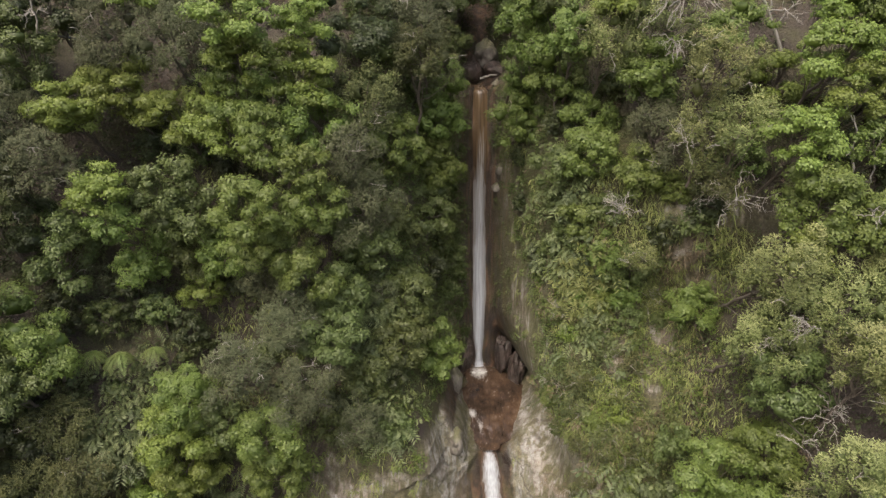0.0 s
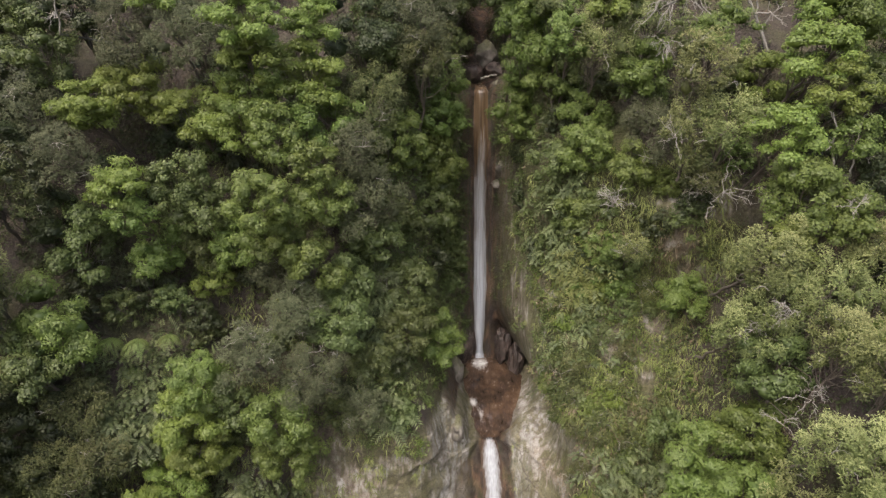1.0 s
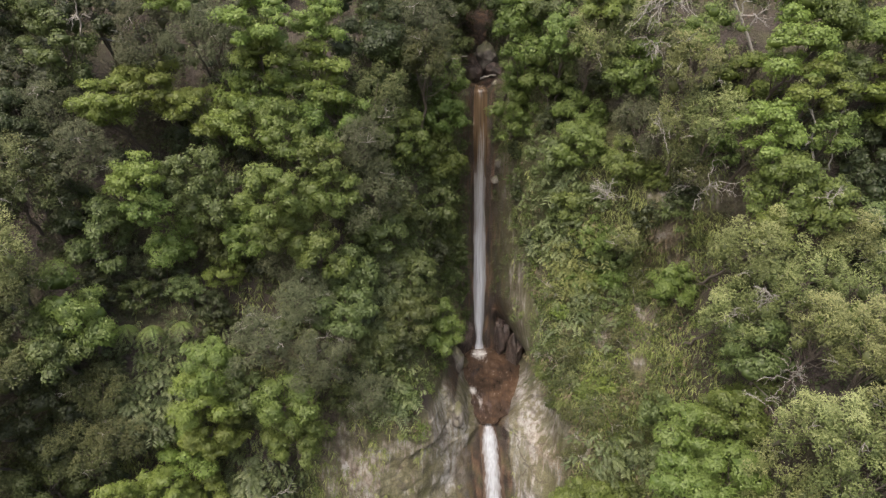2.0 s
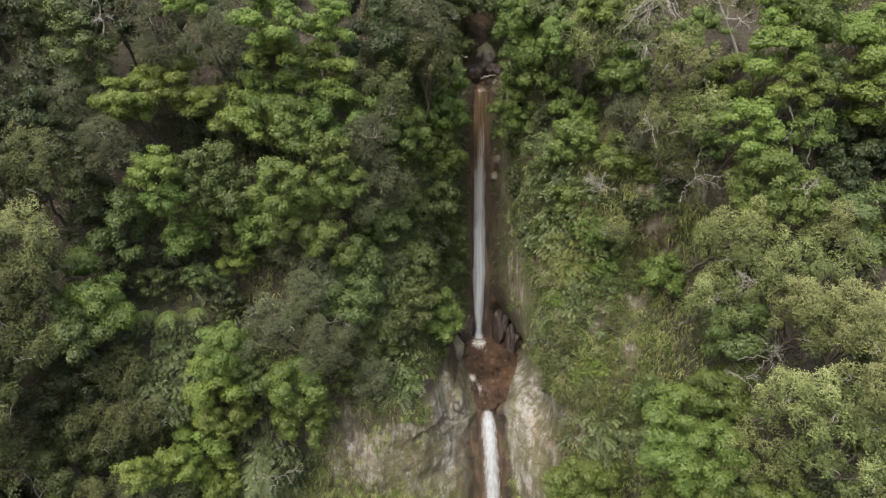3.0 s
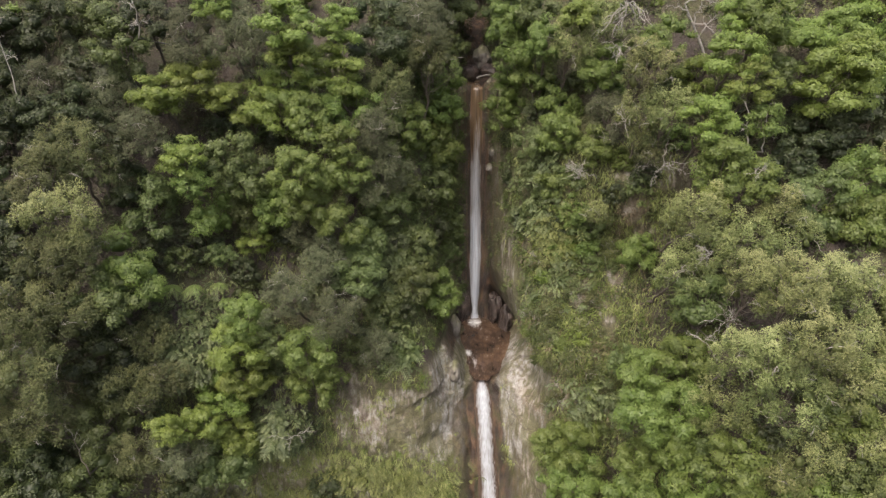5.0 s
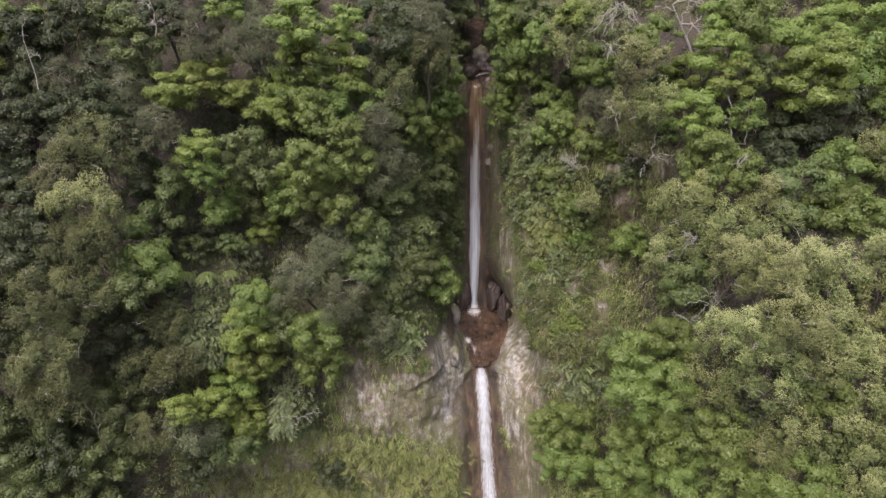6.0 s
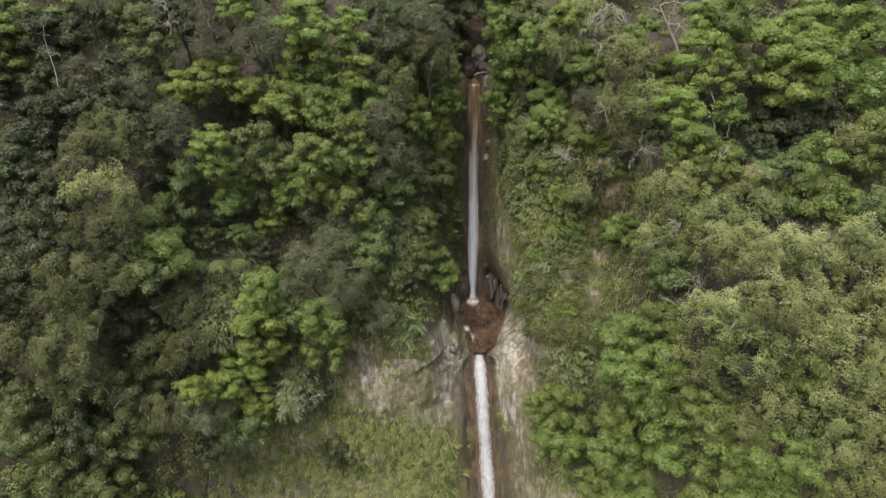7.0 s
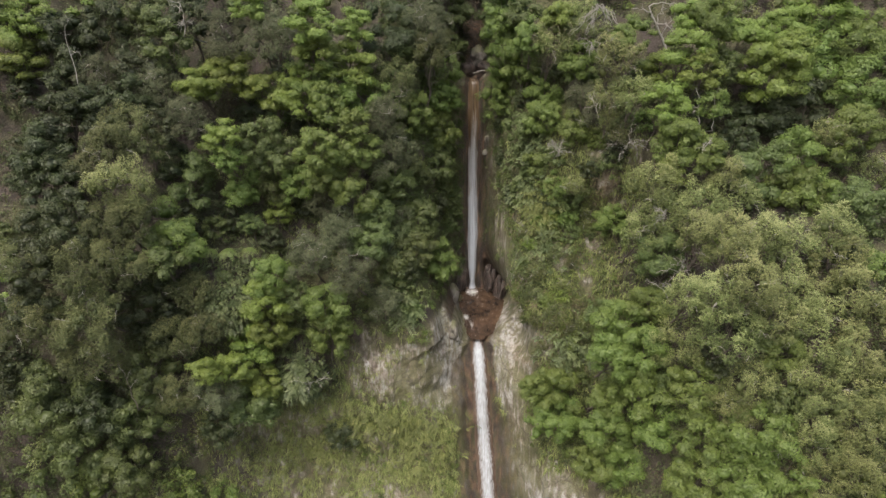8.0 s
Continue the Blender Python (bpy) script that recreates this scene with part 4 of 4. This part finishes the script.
grow("heath", 32.1, 28.5, 7.7, 2.69)
grow("heath", 36.7, 28.0, 7.8, 2.89)
grow("laurel", 21.8, 34.5, 4.2, 2.66)
grow("laurel", 19.1, 34.7, 2.2, 2.66)
grow("laurel", 21.0, 32.0, 0.2, 2.87)
grow("laurel", 17.7, 32.6, -0.5, 2.50)
grow("heath", 23.9, 31.0, 1.2, 2.61)
grow("heath", 26.0, 25.7, 4.9, 2.75)
grow("laurel", 24.9, 30.4, -1.9, 2.66)
grow("heath", 29.2, 27.9, -0.4, 2.61)
grow("laurel", 13.3, 39.3, -8.4, 2.95)
grow("laurel", 13.3, 38.1, -11.6, 2.83)
grow("laurel", 10.7, 39.7, -8.0, 1.68)
grow("laurel", 21.0, 32.7, -4.7, 2.99)
grow("laurel", 22.9, 32.6, -8.0, 2.81)
grow("laurel", 18.3, 34.2, -10.3, 2.73)
grow("laurel", 17.4, 34.6, -14.3, 2.81)
grow("laurel", 20.9, 33.8, -14.3, 2.68)
grow("laurel", 18.1, 34.7, -6.3, 2.13)
grow("laurel", 26.4, 30.6, -6.5, 3.03)
grow("laurel", 30.0, 28.9, -5.5, 3.27)
grow("laurel", 25.6, 31.1, -11.7, 3.15)
grow("laurel", 30.0, 29.2, -10.2, 3.12)
grow("laurel", 32.7, 28.7, -8.8, 2.44)
grow("heath", 28.0, 29.2, -3.2, 2.30)
grow("heath", 34.6, 27.8, 0.1, 3.08)
grow("heath", 34.5, 27.7, -3.1, 2.35)
grow("heath", 38.1, 27.8, -0.7, 3.04)
grow("heath", 35.1, 27.5, -5.7, 2.80)
grow("heath", 38.4, 27.6, -7.2, 3.16)
grow("heath", 35.4, 28.0, -9.8, 2.90)
grow("pitto", 41.5, 27.8, -8.6, 2.27)
grow("pitto", 34.9, 28.4, -12.5, 2.11)
grow("heath", 38.9, 27.6, -3.8, 2.84)
grow("laurel", 31.7, 27.6, 2.8, 1.98)
grow("heath", 34.8, 27.6, 4.3, 2.88)
grow("heath", 39.5, 28.0, 3.3, 2.88)
grow("heath", 30.2, 26.6, 6.0, 2.26)
grow("dark", 23.2, 32.7, -3.6, 1.95)
grow("dark", 17.3, 39.5, 1.6, 1.48)

grow("dark", 1.0, 61.5, 30.4, 1.5)
grow("laurel", 8.2, 60.5, 30.6, 1.7)
# A shadowed bush, its shade given by the darkest leaf kind.
grow("shaded", -13.4, 45.0, -18.2, 2.0)
grow("olive", 18.2, 40.6, 21.2, 1.3)
grow("heath", 14.4, 42.6, 15.4, 1.1)
grow("dark", 1.2, 62.0, 34.6, 2.3)
grow("dark", 6.6, 62.0, 35.0, 2.3)
# The next six crowns, mostly out of view, are added to shade the cleft.
grow("shaded", -0.6, 57.5, 38.6, 3.4)
grow("shaded", 8.2, 57.5, 38.6, 3.4)
grow("shaded", 0.2, 64.0, 41.0, 4.0)
grow("shaded", 7.6, 65.0, 41.0, 4.0)
grow("shaded", 4.0, 80.0, 43.5, 4.5)
grow("shaded", 4.2, 75.0, 41.5, 3.6)
grow("shaded", 0.8, 71.0, 36.0, 2.6)
grow("shaded", 7.4, 72.0, 36.5, 2.6)
grow("dark", -26.9, 44.8, 9.4, 1.5)
grow("shaded", -29.5, 43.8, 10.8, 1.6)
grow("dark", -22.8, 45.6, 9.6, 1.5)
grow("shaded", -20.8, 45.8, 8.2, 1.5)
grow("dark", 0.6, 60.0, 24.0, 1.3)
grow("laurel", 7.4, 57.5, 24.5, 1.4)

# Trees of the same kinds fill the rest of the slope, above, below and to both sides.
fill = np.random.default_rng(77)
CLEAR = [(23, 32, 3.4), (-42, 28, 3.0), (15.4, 32.5, 2.6), (-28, 33.5, 2.4), (-25, 4, 4.0), (-24, 0.5, 4.2), (-17.4, -7, 3.2)]  # where bare trunks and ferns stand free


def fill_slope(count, box, sizes, kinds, gap, fine):
    made, tries = 0, 0
    while tries < 5000 and made < count:
        tries += 1
        x, z, r = fill.uniform(*box[:2]), fill.uniform(*box[2:]), fill.uniform(*sizes)
        near_stream = abs(x - float(stream_x(z))) < (4.2 + r if z < 3 else 1.1 + 0.9 * r) and z < 30
        kept = any((x - a) ** 2 + (z - b) ** 2 < q * q for a, b, q in CLEAR)
        if near_stream or kept or float(bareness(x, z)) > 0.3 or min(((x - a) ** 2 + (z - b) ** 2) ** 0.5 - gap * (r + q) for a, b, q in GROWN) < 0:
            continue
        grow(kinds[fill.integers(len(kinds))], x, float(ground(x, z)) - r * 0.8, z, r, fine)
        made += 1


MIXED = ("pitto", "laurel", "dark", "dark", "grey", "heath", "laurel")
fill_slope(44, (-64, 60, 33, 40), (2.4, 3.6), MIXED, 0.55, 0.4)
fill_slope(30, (-64, 60, 40, 52), (2.8, 4.0), MIXED, 0.62, 0.25)
fill_slope(14, (-64, -50, -33, 31), (2.6, 3.9), MIXED, 0.62, 0.25)
fill_slope(14, (46, 60, -33, 31), (2.6, 3.9), MIXED, 0.62, 0.25)
fill_slope(20, (-50, -28, -33, -12), (2.2, 3.4), ("laurel", "dark", "heath"), 0.6, 0.4)
fill_slope(18, (18, 46, -33, -12), (2.2, 3.4), ("laurel", "laurel", "heath"), 0.6, 0.4)
fill_slope(60, (-50, -15, -12, 33), (1.3, 2.3), ("dark", "dark", "shaded", "grey", "shaded"), 0.5, 0.6)
fill_slope(40, (21, 46, -12, 33), (1.3, 2.3), ("dark", "shaded", "heath", "laurel"), 0.5, 0.6)
fill_slope(30, (-16, 3, -1, 32), (1.0, 1.8), ("grey", "dark", "shaded", "dark"), 0.5, 0.7)
fill_slope(26, (7, 22, 11, 32), (0.9, 1.7), ("laurel", "dark", "dark", "shaded"), 0.5, 0.7)
fill_slope(34, (9, 19, -9, 12), (0.6, 1.15), ("laurel", "olive", "dark", "heath", "pitto", "olive"), 0.6, 0.9)


# ---- undergrowth ----
def scattered(n, box, rng, keep):
    x, z = rng.uniform(box[0], box[1], n), rng.uniform(box[2], box[3], n)
    ok = rng.random(n) < keep(x, z)
    x, z = x[ok], z[ok]
    return np.stack([x, ground(x, z), z], 1)


def clumps(name, at, rng, reach, leaves, length, width, out, material, label, category, droop=0.25):
    """A mat of small plants at the places given: leaves that spring from a low mound each."""
    n = len(at)
    size = reach * rng.uniform(0.5, 1.4, (n, 1, 1))
    d = unit(rng.normal(0, 1, (n, leaves, 3)) * np.array([1, 0.7, 0.9]) + np.array(out))
    base = at[:, None] + d * size * rng.uniform(0.25, 1.0, (n, leaves, 1))
    way = unit(d + np.array([0, -0.1, 0.25]) + 0.5 * rng.normal(0, 1, (n, leaves, 3)))
    face = unit(np.array([0, -0.45, 0.9]) + 0.45 * rng.normal(0, 1, (n, leaves, 3)))
    m = n * leaves
    long = length * rng.uniform(0.6, 1.35, m) * np.repeat(rng.uniform(0.75, 1.25, n), leaves)
    v, f = leaf_quads(base.reshape(m, 3), way.reshape(m, 3), face.reshape(m, 3), long, long * width / length, droop)
    tone = np.repeat(np.repeat(rng.random(n), leaves) * 0.7 + 0.3 * rng.random(m), 3)
    ob = part(name, mesh_of(name, v, f, {"tone": tone}), material)
    return tagged(ob, label, category, kind="stuff")


rng = np.random.default_rng(5)


def no_water(x, z):
    return (wetness(x, z) < 0.35) * (1 - 0.9 * np.clip(paleness(x, z) * 1.4, 0, 1))


at = scattered(8000, (-62, 60, -33, 48), rng, lambda x, z: no_water(x, z) * (bareness(x, z) < 0.25) * np.where((np.abs(x - 6) < 12) & (z < 24), 0.6, 1.0) * np.where((x > -29) & (x < 3) & (z < -12.5), 0.15, 1.0))
clumps("undergrowth", at, rng, 0.9, 36, 0.29, 0.15, (0, -0.9, 0.35), UNDER_LEAF, "dark green bushes and creepers under the trees", "undergrowth")
at = scattered(2600, (-62, 60, -33, 48), rng, lambda x, z: no_water(x, z) * (bareness(x, z) < 0.4) * 0.5)
clumps("dry_undergrowth", at, rng, 0.8, 26, 0.36, 0.05, (0, -0.9, 0.3), DRY_LEAF, "brown dry twigs and dead leaves on the slope", "undergrowth")
def damp_wall(x, z):
    """The dark mossy rock on the far side of the tall fall, where little grows."""
    off = x - stream_x(z)
    return (off > 0) * (off < np.interp(z, [-2, 4, 14, 20], [5.2, 4.6, 3.2, 2.2])) * (z > -2) * (z < 20)


def patchy(x, z):
    return np.clip(0.55 + 1.9 * rugged(x * 0.45, z * 0.38, x * 0 + 4.4, 3), 0.08, 1)


at = scattered(25000, (-30, 22, -33, 22), rng, lambda x, z: (1 - 0.8 * damp_wall(x, z)) * patchy(x, z) * no_water(x, z) * np.clip(1.0 - 1.3 * bareness(x, z), np.where(x < -1.5, 0.38, 0.03), 1) * np.where(x < 2, np.where(z > -4, 0.2, np.where(z < -13, 1.0, 0.5)), 0.9))
clumps("cliff_plants", at, rng, 0.40, 15, 0.46, 0.055, (0, -0.8, 0.25), CLIFF_LEAF, "yellow-green grass and small ferns clinging to the cliff", "grass", 0.85)
at = scattered(1700, (-13, 19, -32, 20), rng, lambda x, z: no_water(x, z) * np.clip(1.0 - 1.6 * bareness(x, z), 0, 1) * np.where((x > 3) & (z > -10), 0.4, 0.9))
clumps("cliff_bushes", at, rng, 0.6, 48, 0.22, 0.095, (0, -0.9, 0.4), LEAF["laurel"], "small green bushes on the cliff", "bush")


at = scattered(2200, (9, 46, -33, 16), rng, lambda x, z: no_water(x, z) * (bareness(x, z) < 0.3) * 0.8)
clumps("slope_bushes", at, rng, 1.0, 52, 0.24, 0.11, (0, -1.0, 0.4), UNDER_LEAF, "dull green bushes between the heath trees", "bush")
at = scattered(380, (12, 25, -6, 16), rng, lambda x, z: no_water(x, z) * (bareness(x, z) < 0.3) * 0.9)
clumps("slope_bushes", at, rng, 0.9, 44, 0.22, 0.11, (-0.5, -0.9, 0.4), LEAF["laurel"], "green bushes between the heath trees", "bush")
at = scattered(2600, (-8, 10, -1, 36), rng, lambda x, z: (np.abs(x - stream_x(z)) > np.where((x > 4) & (z < 3), 4.6, 1.5)) * 0.9 * (1 - 0.75 * damp_wall(x, z)))
clumps("gully_bushes", at, rng, 0.75, 62, 0.21, 0.095, (0, -0.8, 0.4), LEAF["dark"], "dark green bushes on the walls of the gully", "bush")


at = scattered(900, (8.5, 20, -8, 17), rng, lambda x, z: no_water(x, z) * (1 - patchy(x + 3, z - 5)))
clumps("dry_undergrowth", at, rng, 0.7, 22, 0.38, 0.05, (0, -0.9, 0.1), DRY_LEAF, "brown dry ferns and dead leaves on the cliff", "undergrowth", 0.6)
at = scattered(420, (8, 17, -9, 15), rng, lambda x, z: no_water(x, z) * (bareness(x, z) < 0.2) * patchy(x - 7, z + 9))
clumps("cliff_bushes", at, rng, 0.65, 44, 0.22, 0.09, (-0.2, -0.9, 0.5), LEAF["pitto"], "bright yellow-green bushes on the cliff", "bush")


# The darkest leaf paints the cleft's shade onto these bushes.
at = scattered(160, (0.5, 7.5, 29.5, 40), rng, lambda x, z: np.abs(x - 3.9) > 0.8)
clumps("gully_bushes", at, rng, 0.8, 50, 0.21, 0.095, (0, -0.8, 0.2), LEAF["shaded"], "bushes hanging in the cleft above the fall, coloured dark for its shade", "bush")


def ginger_spots(n, spots):
    out = []
    for cx, cz, rx, rz in spots:
        x, z = cx + rng.normal(0, 0.5, n) * rx, cz + rng.normal(0, 0.5, n) * rz
        out.append(np.stack([x, ground(x, z) - 0.6, z], 1))
    return np.concatenate(out)


def ginger(at, material, label, leaves=13, reach=0.34):
    """Arching stems, each with two rows of long leaves."""
    n = len(at)
    d = unit(rng.normal(0, 1, (n, 3)) * np.array([1, 0.4, 0.5]) + np.array([0, -0.75, 0.55]))
    size = rng.uniform(0.8, 1.5, (n, 1, 1))
    s = np.linspace(0.25, 1, leaves)[None, :, None]
    base = at[:, None] + d[:, None] * s * size + np.array([0, 0, -0.55]) * s ** 2 * size
    along = unit(d[:, None] + np.array([0, 0, -1.1]) * s)
    side = unit(np.cross(along, unit(np.array([0, -0.5, 0.9]) + 0.3 * rng.normal(0, 1, (n, 1, 3)))))
    hand = np.where(np.arange(leaves) % 2 == 0, 1.0, -1.0)[None, :, None]
    way = unit(side * hand + along * 0.55)
    m = n * leaves
    face = np.cross(side, along).reshape(m, 3)
    long = reach * rng.uniform(0.8, 1.2, m) * np.repeat(size[:, 0, 0], leaves)
    v, f = leaf_quads(base.reshape(m, 3), way.reshape(m, 3), face, long, long * 0.26, 0.2, False)
    tone = np.repeat(np.repeat(rng.random(n) * 0.7, leaves) + 0.3 * rng.random(m), 4)
    ob = part("ginger_lilies", mesh_of("ginger_lilies", v, f, {"tone": tone}), material)
    tagged(ob, label, "ginger lily", kind="stuff")


ginger(ginger_spots(80, [(-7, 9, 3.5, 4), (14.5, -3.5, 4, 3), (10, 19, 2.5, 4), (12, 8, 3, 4), (17.5, -4, 3, 2), (-4.5, -0.5, 1.6, 2), (-5.5, 6.5, 2, 4), (9.5, 14, 2, 4)]), GINGER_LEAF, "patches of long-leaved ginger lilies on the slope")
ginger(ginger_spots(150, [(-24.5, 4.2, 4.5, 3), (-22.8, 1.5, 3.2, 4), (-25.5, 0.5, 3, 4), (-17.3, -6.5, 2.4, 4), (-16.8, -9.0, 2.6, 3)]), GINGER_LEAF, "dense patch of long-leaved ginger lilies below the tree ferns", 13, 0.36)
ginger(ginger_spots(190, [(-8, -16, 9, 2.5), (-3, -21, 6, 5), (-20, -22, 9, 4), (11.5, 12, 1.8, 3.0)]), SHELF_LEAF, "yellow-green ginger lilies on the lower shelf", 11, 0.31)


log = part("fallen_log", mesh_of("fallen_log", *tube(bend(np.array([-0.7, 0.2, -0.1]), np.array([0.9, 0, 0.3]), (0, -0.1, 0.1), 0.04, rng, 8), np.linspace(0.11, 0.06, 8), 8), None, True), PALE_BARK)
log.location = (4.3, 64.3, 27.25)
tagged(log, "pale fallen log lying across the stream above the fall", "log")


# ---- tree ferns ----
def tree_fern(x, y, z, r, seed):
    rng = np.random.default_rng(seed)
    root = np.array([x, float(ground(x, z - 2.0)), z - 2.0])
    ob = thing("tree_fern", root, "light green tree fern with arching feathered fronds", "tree fern", "tree ferns")
    head = np.array([x, y + 0.8, z]) - root
    part("trunk", mesh_of("trunk", *tube(bend(np.zeros(3), head, (0, 0.1, -0.2), 0.03, rng, 7), np.linspace(0.13, 0.09, 7), 8), None, True), BARK, ob)
    count = 9
    for k in range(count):
        a = k * 2 * np.pi / count + rng.uniform(-0.2, 0.2)
        long = r * rng.uniform(0.85, 1.1)
        n = 30
        s = np.linspace(0, 1, n)
        outward = np.array([np.cos(a), np.sin(a) - 0.35, 0])
        spine = head + outward * (s * long * 0.85)[:, None] + np.array([0, 0, 1.0]) * (long * (0.34 * s - 0.95 * s ** 2))[:, None]
        along = unit(np.gradient(spine, axis=0))
        side = unit(np.cross(along, np.array([0, 0, 1.0]) - 0.4 * outward))
        over = np.cross(side, along)
        span = long * 0.34 * np.sin(np.pi * np.clip(0.12 + 0.88 * s, 0, 1) ** 0.8) ** 0.8
        pieces = [tube(spine, np.linspace(0.025, 0.006, n), 4)]
        for hand in (-1, 1):
            way = unit(side * hand + along * 0.5 - over * 0.10)
            pieces.append(leaf_quads(spine, way, over, span + 0.02, np.full(n, long / n * 0.62), 0.12))
        stalk, blades = pieces[0], joined(pieces[1:])
        v, f = joined([(stalk[0], np.concatenate([stalk[1][:, [0, 1, 2]], stalk[1][:, [0, 2, 3]]])), blades])
        part("frond", mesh_of("frond", v, f, {"tone": np.full(len(v), rng.uniform(0.3, 1.0))}), FERN_LEAF, ob)


tree_fern(-24.4, 41.8, 7.9, 1.65, 1)
tree_fern(-27.0, 42.6, 7.6, 1.55, 2)
tree_fern(-25.6, 42.6, 5.0, 1.4, 3)
tree_fern(-22.6, 43.4, 7.6, 1.3, 4)


# ---- bare and dead wood ----
def bare_tree(base, top, spread, limbs, label, seed, thick=0.12, hang=0.0, bark=None):
    rng = np.random.default_rng(seed)
    base, top = np.array(base, float), np.array(top, float)
    root = np.array([base[0], max(base[1], float(ground(base[0], base[2] - 0.6)) + 0.15), base[2] - 0.6])
    ob = thing("dead_tree", root, label, "dead tree", "dead trees")
    stem = np.concatenate([np.zeros((1, 3)), bend(base - root, top - root, (rng.normal(0, 0.15), 0, 0), 0.06, rng, 9)])
    part("trunk", mesh_of("trunk", *tube(stem, np.linspace(thick, thick * 0.4, 10), 8), None, True), bark or PALE_BARK, ob)
    for k in range(limbs):
        start = stem[rng.integers(4, 10)]
        way = unit(rng.normal(0, 1, 3) * np.array([1, 0.6, 0.5]) + np.array([0, -0.2, 0.45 - hang]))
        end = start + way * spread * rng.uniform(0.6, 1.15)
        limb = bend(start, end, (0, 0, 0.12 * spread), 0.05 * spread, rng, 8)
        branch = part("branch", mesh_of("branch", *tube(limb, np.linspace(thick * 0.45, 0.02, 8), 5), None, True), PALE_BARK, ob)
        for twig in range(4):
            s = limb[rng.integers(3, 8)]
            e = s + unit(way + rng.normal(0, 0.7, 3) + np.array([0, 0, -hang * 0.5])) * spread * rng.uniform(0.25, 0.5)
            part("twig", mesh_of("twig", *tube(bend(s, e, (0, 0, 0.04), 0.04 * spread, rng, 6), np.linspace(thick * 0.2, 0.012, 6), 4), None, True), PALE_BARK, branch)


PALE_DEAD = "pale grey dead tree with bare forked branches"
bare_tree((24.5, 47.2, 29.4), (21.7, 46.5, 34.3), 2.6, 5, PALE_DEAD, 1, 0.15, 0.1)
bare_tree((16.6, 44.6, 33.4), (15.3, 42.0, 34.2), 2.9, 8, PALE_DEAD, 2, 0.10, 1.5)
bare_tree((12.6, 43.0, 18.8), (12.2, 41.2, 19.6), 1.2, 14, "grey bleached dead bush on the slope", 4, 0.05)
bare_tree((19.4, 42.0, 19.6), (19.0, 39.6, 20.6), 2.6, 9, "bare brown twiggy bush above a bald patch", 5, 0.06, 0.5)
bare_tree((-28.6, 46.4, 31.0), (-28.0, 44.8, 34.0), 1.6, 7, PALE_DEAD, 6, 0.08, 0.4)
bare_tree((-41.6, 47.5, 24.4), (-42.1, 47.0, 31.6), 1.5, 4, PALE_DEAD, 7, 0.065)
bare_tree((-45.6, 37.2, -1.2), (-46.4, 36.8, 5.0), 1.8, 4, PALE_DEAD, 8, 0.07, 0.3, BARK)
bare_tree((-36.2, 34.0, 1.5), (-36.0, 33.5, 6.2), 1.2, 3, "thin pale trunk rising under a heath tree", 15, 0.07, 0.0, BARK)
bare_tree((-33.7, 36.0, -9.0), (-34.5, 35.8, -4.6), 1.2, 3, "thin pale trunk rising under a heath tree", 16, 0.07, 0.0, BARK)
bare_tree((33.0, 39.2, 17.8), (35.4, 38.8, 19.3), 1.2, 3, PALE_DEAD, 9, 0.06, 0.5)
bare_tree((25.5, 38.5, 22.6), (24.6, 38.0, 26.2), 1.2, 3, "slim pale trunk under a bright green crown", 17, 0.09)
bare_tree((27.0, 38.8, 22.0), (26.6, 38.2, 25.4), 1.0, 3, "slim pale trunk under a bright green crown", 18, 0.07)
bare_tree((-14.4, 43.4, -8.6), (-16.0, 41.0, -8.2), 1.7, 6, "bare grey branches over the cliff edge", 12, 0.05, 0.3)
bare_tree((-15.4, 45.4, 5.6), (-15.6, 43.6, 8.4), 1.3, 4, "thin bare sapling among grey bushes", 13, 0.05)
bare_tree((-2.5, 53.0, 29.5), (-4.0, 51.0, 33.0), 2.2, 6, "thin bare sapling above the gully", 14, 0.05)
bare_tree((21.6, 32.0, 7.9), (20.5, 30.0, 8.3), 1.1, 6, "bare grey branches poking from a heath tree", 10, 0.035, 0.3, BARK)
bare_tree((20.6, 36.4, 12.6), (18.9, 34.2, 12.3), 1.2, 6, "bare grey branches poking from a heath tree", 11, 0.035, 0.3, BARK)
bare_tree((23.2, 33.0, 10.2), (22.2, 31.0, 10.1), 0.9, 4, "bare grey branches poking from a heath tree", 19, 0.03, 0.3, BARK)
bare_tree((21.8, 34.8, 14.2), (21.1, 32.4, 14.9), 1.3, 7, "bare grey branches poking from a heath tree", 20, 0.045, 0.2, BARK)
bare_tree((23.4, 33.0, 9.2), (22.4, 31.2, 9.6), 1.5, 6, "bare grey branches poking from a heath tree", 21, 0.045, 0.5, BARK)
bare_tree((15.4, 44.4, 30.6), (15.0, 42.0, 30.5), 1.5, 8, "grey drooping twigs of a half-dead heath tree", 22, 0.04, 0.8, BARK)
bare_tree((15.8, 41.4, 24.2), (15.2, 39.4, 24.4), 1.2, 7, "grey drooping twigs of a half-dead heath tree", 23, 0.04, 0.5, BARK)
bare_tree((24.4, 36.0, 20.6), (24.6, 33.9, 21.0), 0.8, 6, "bleached twigs between two bright crowns", 24, 0.04, 0.2)
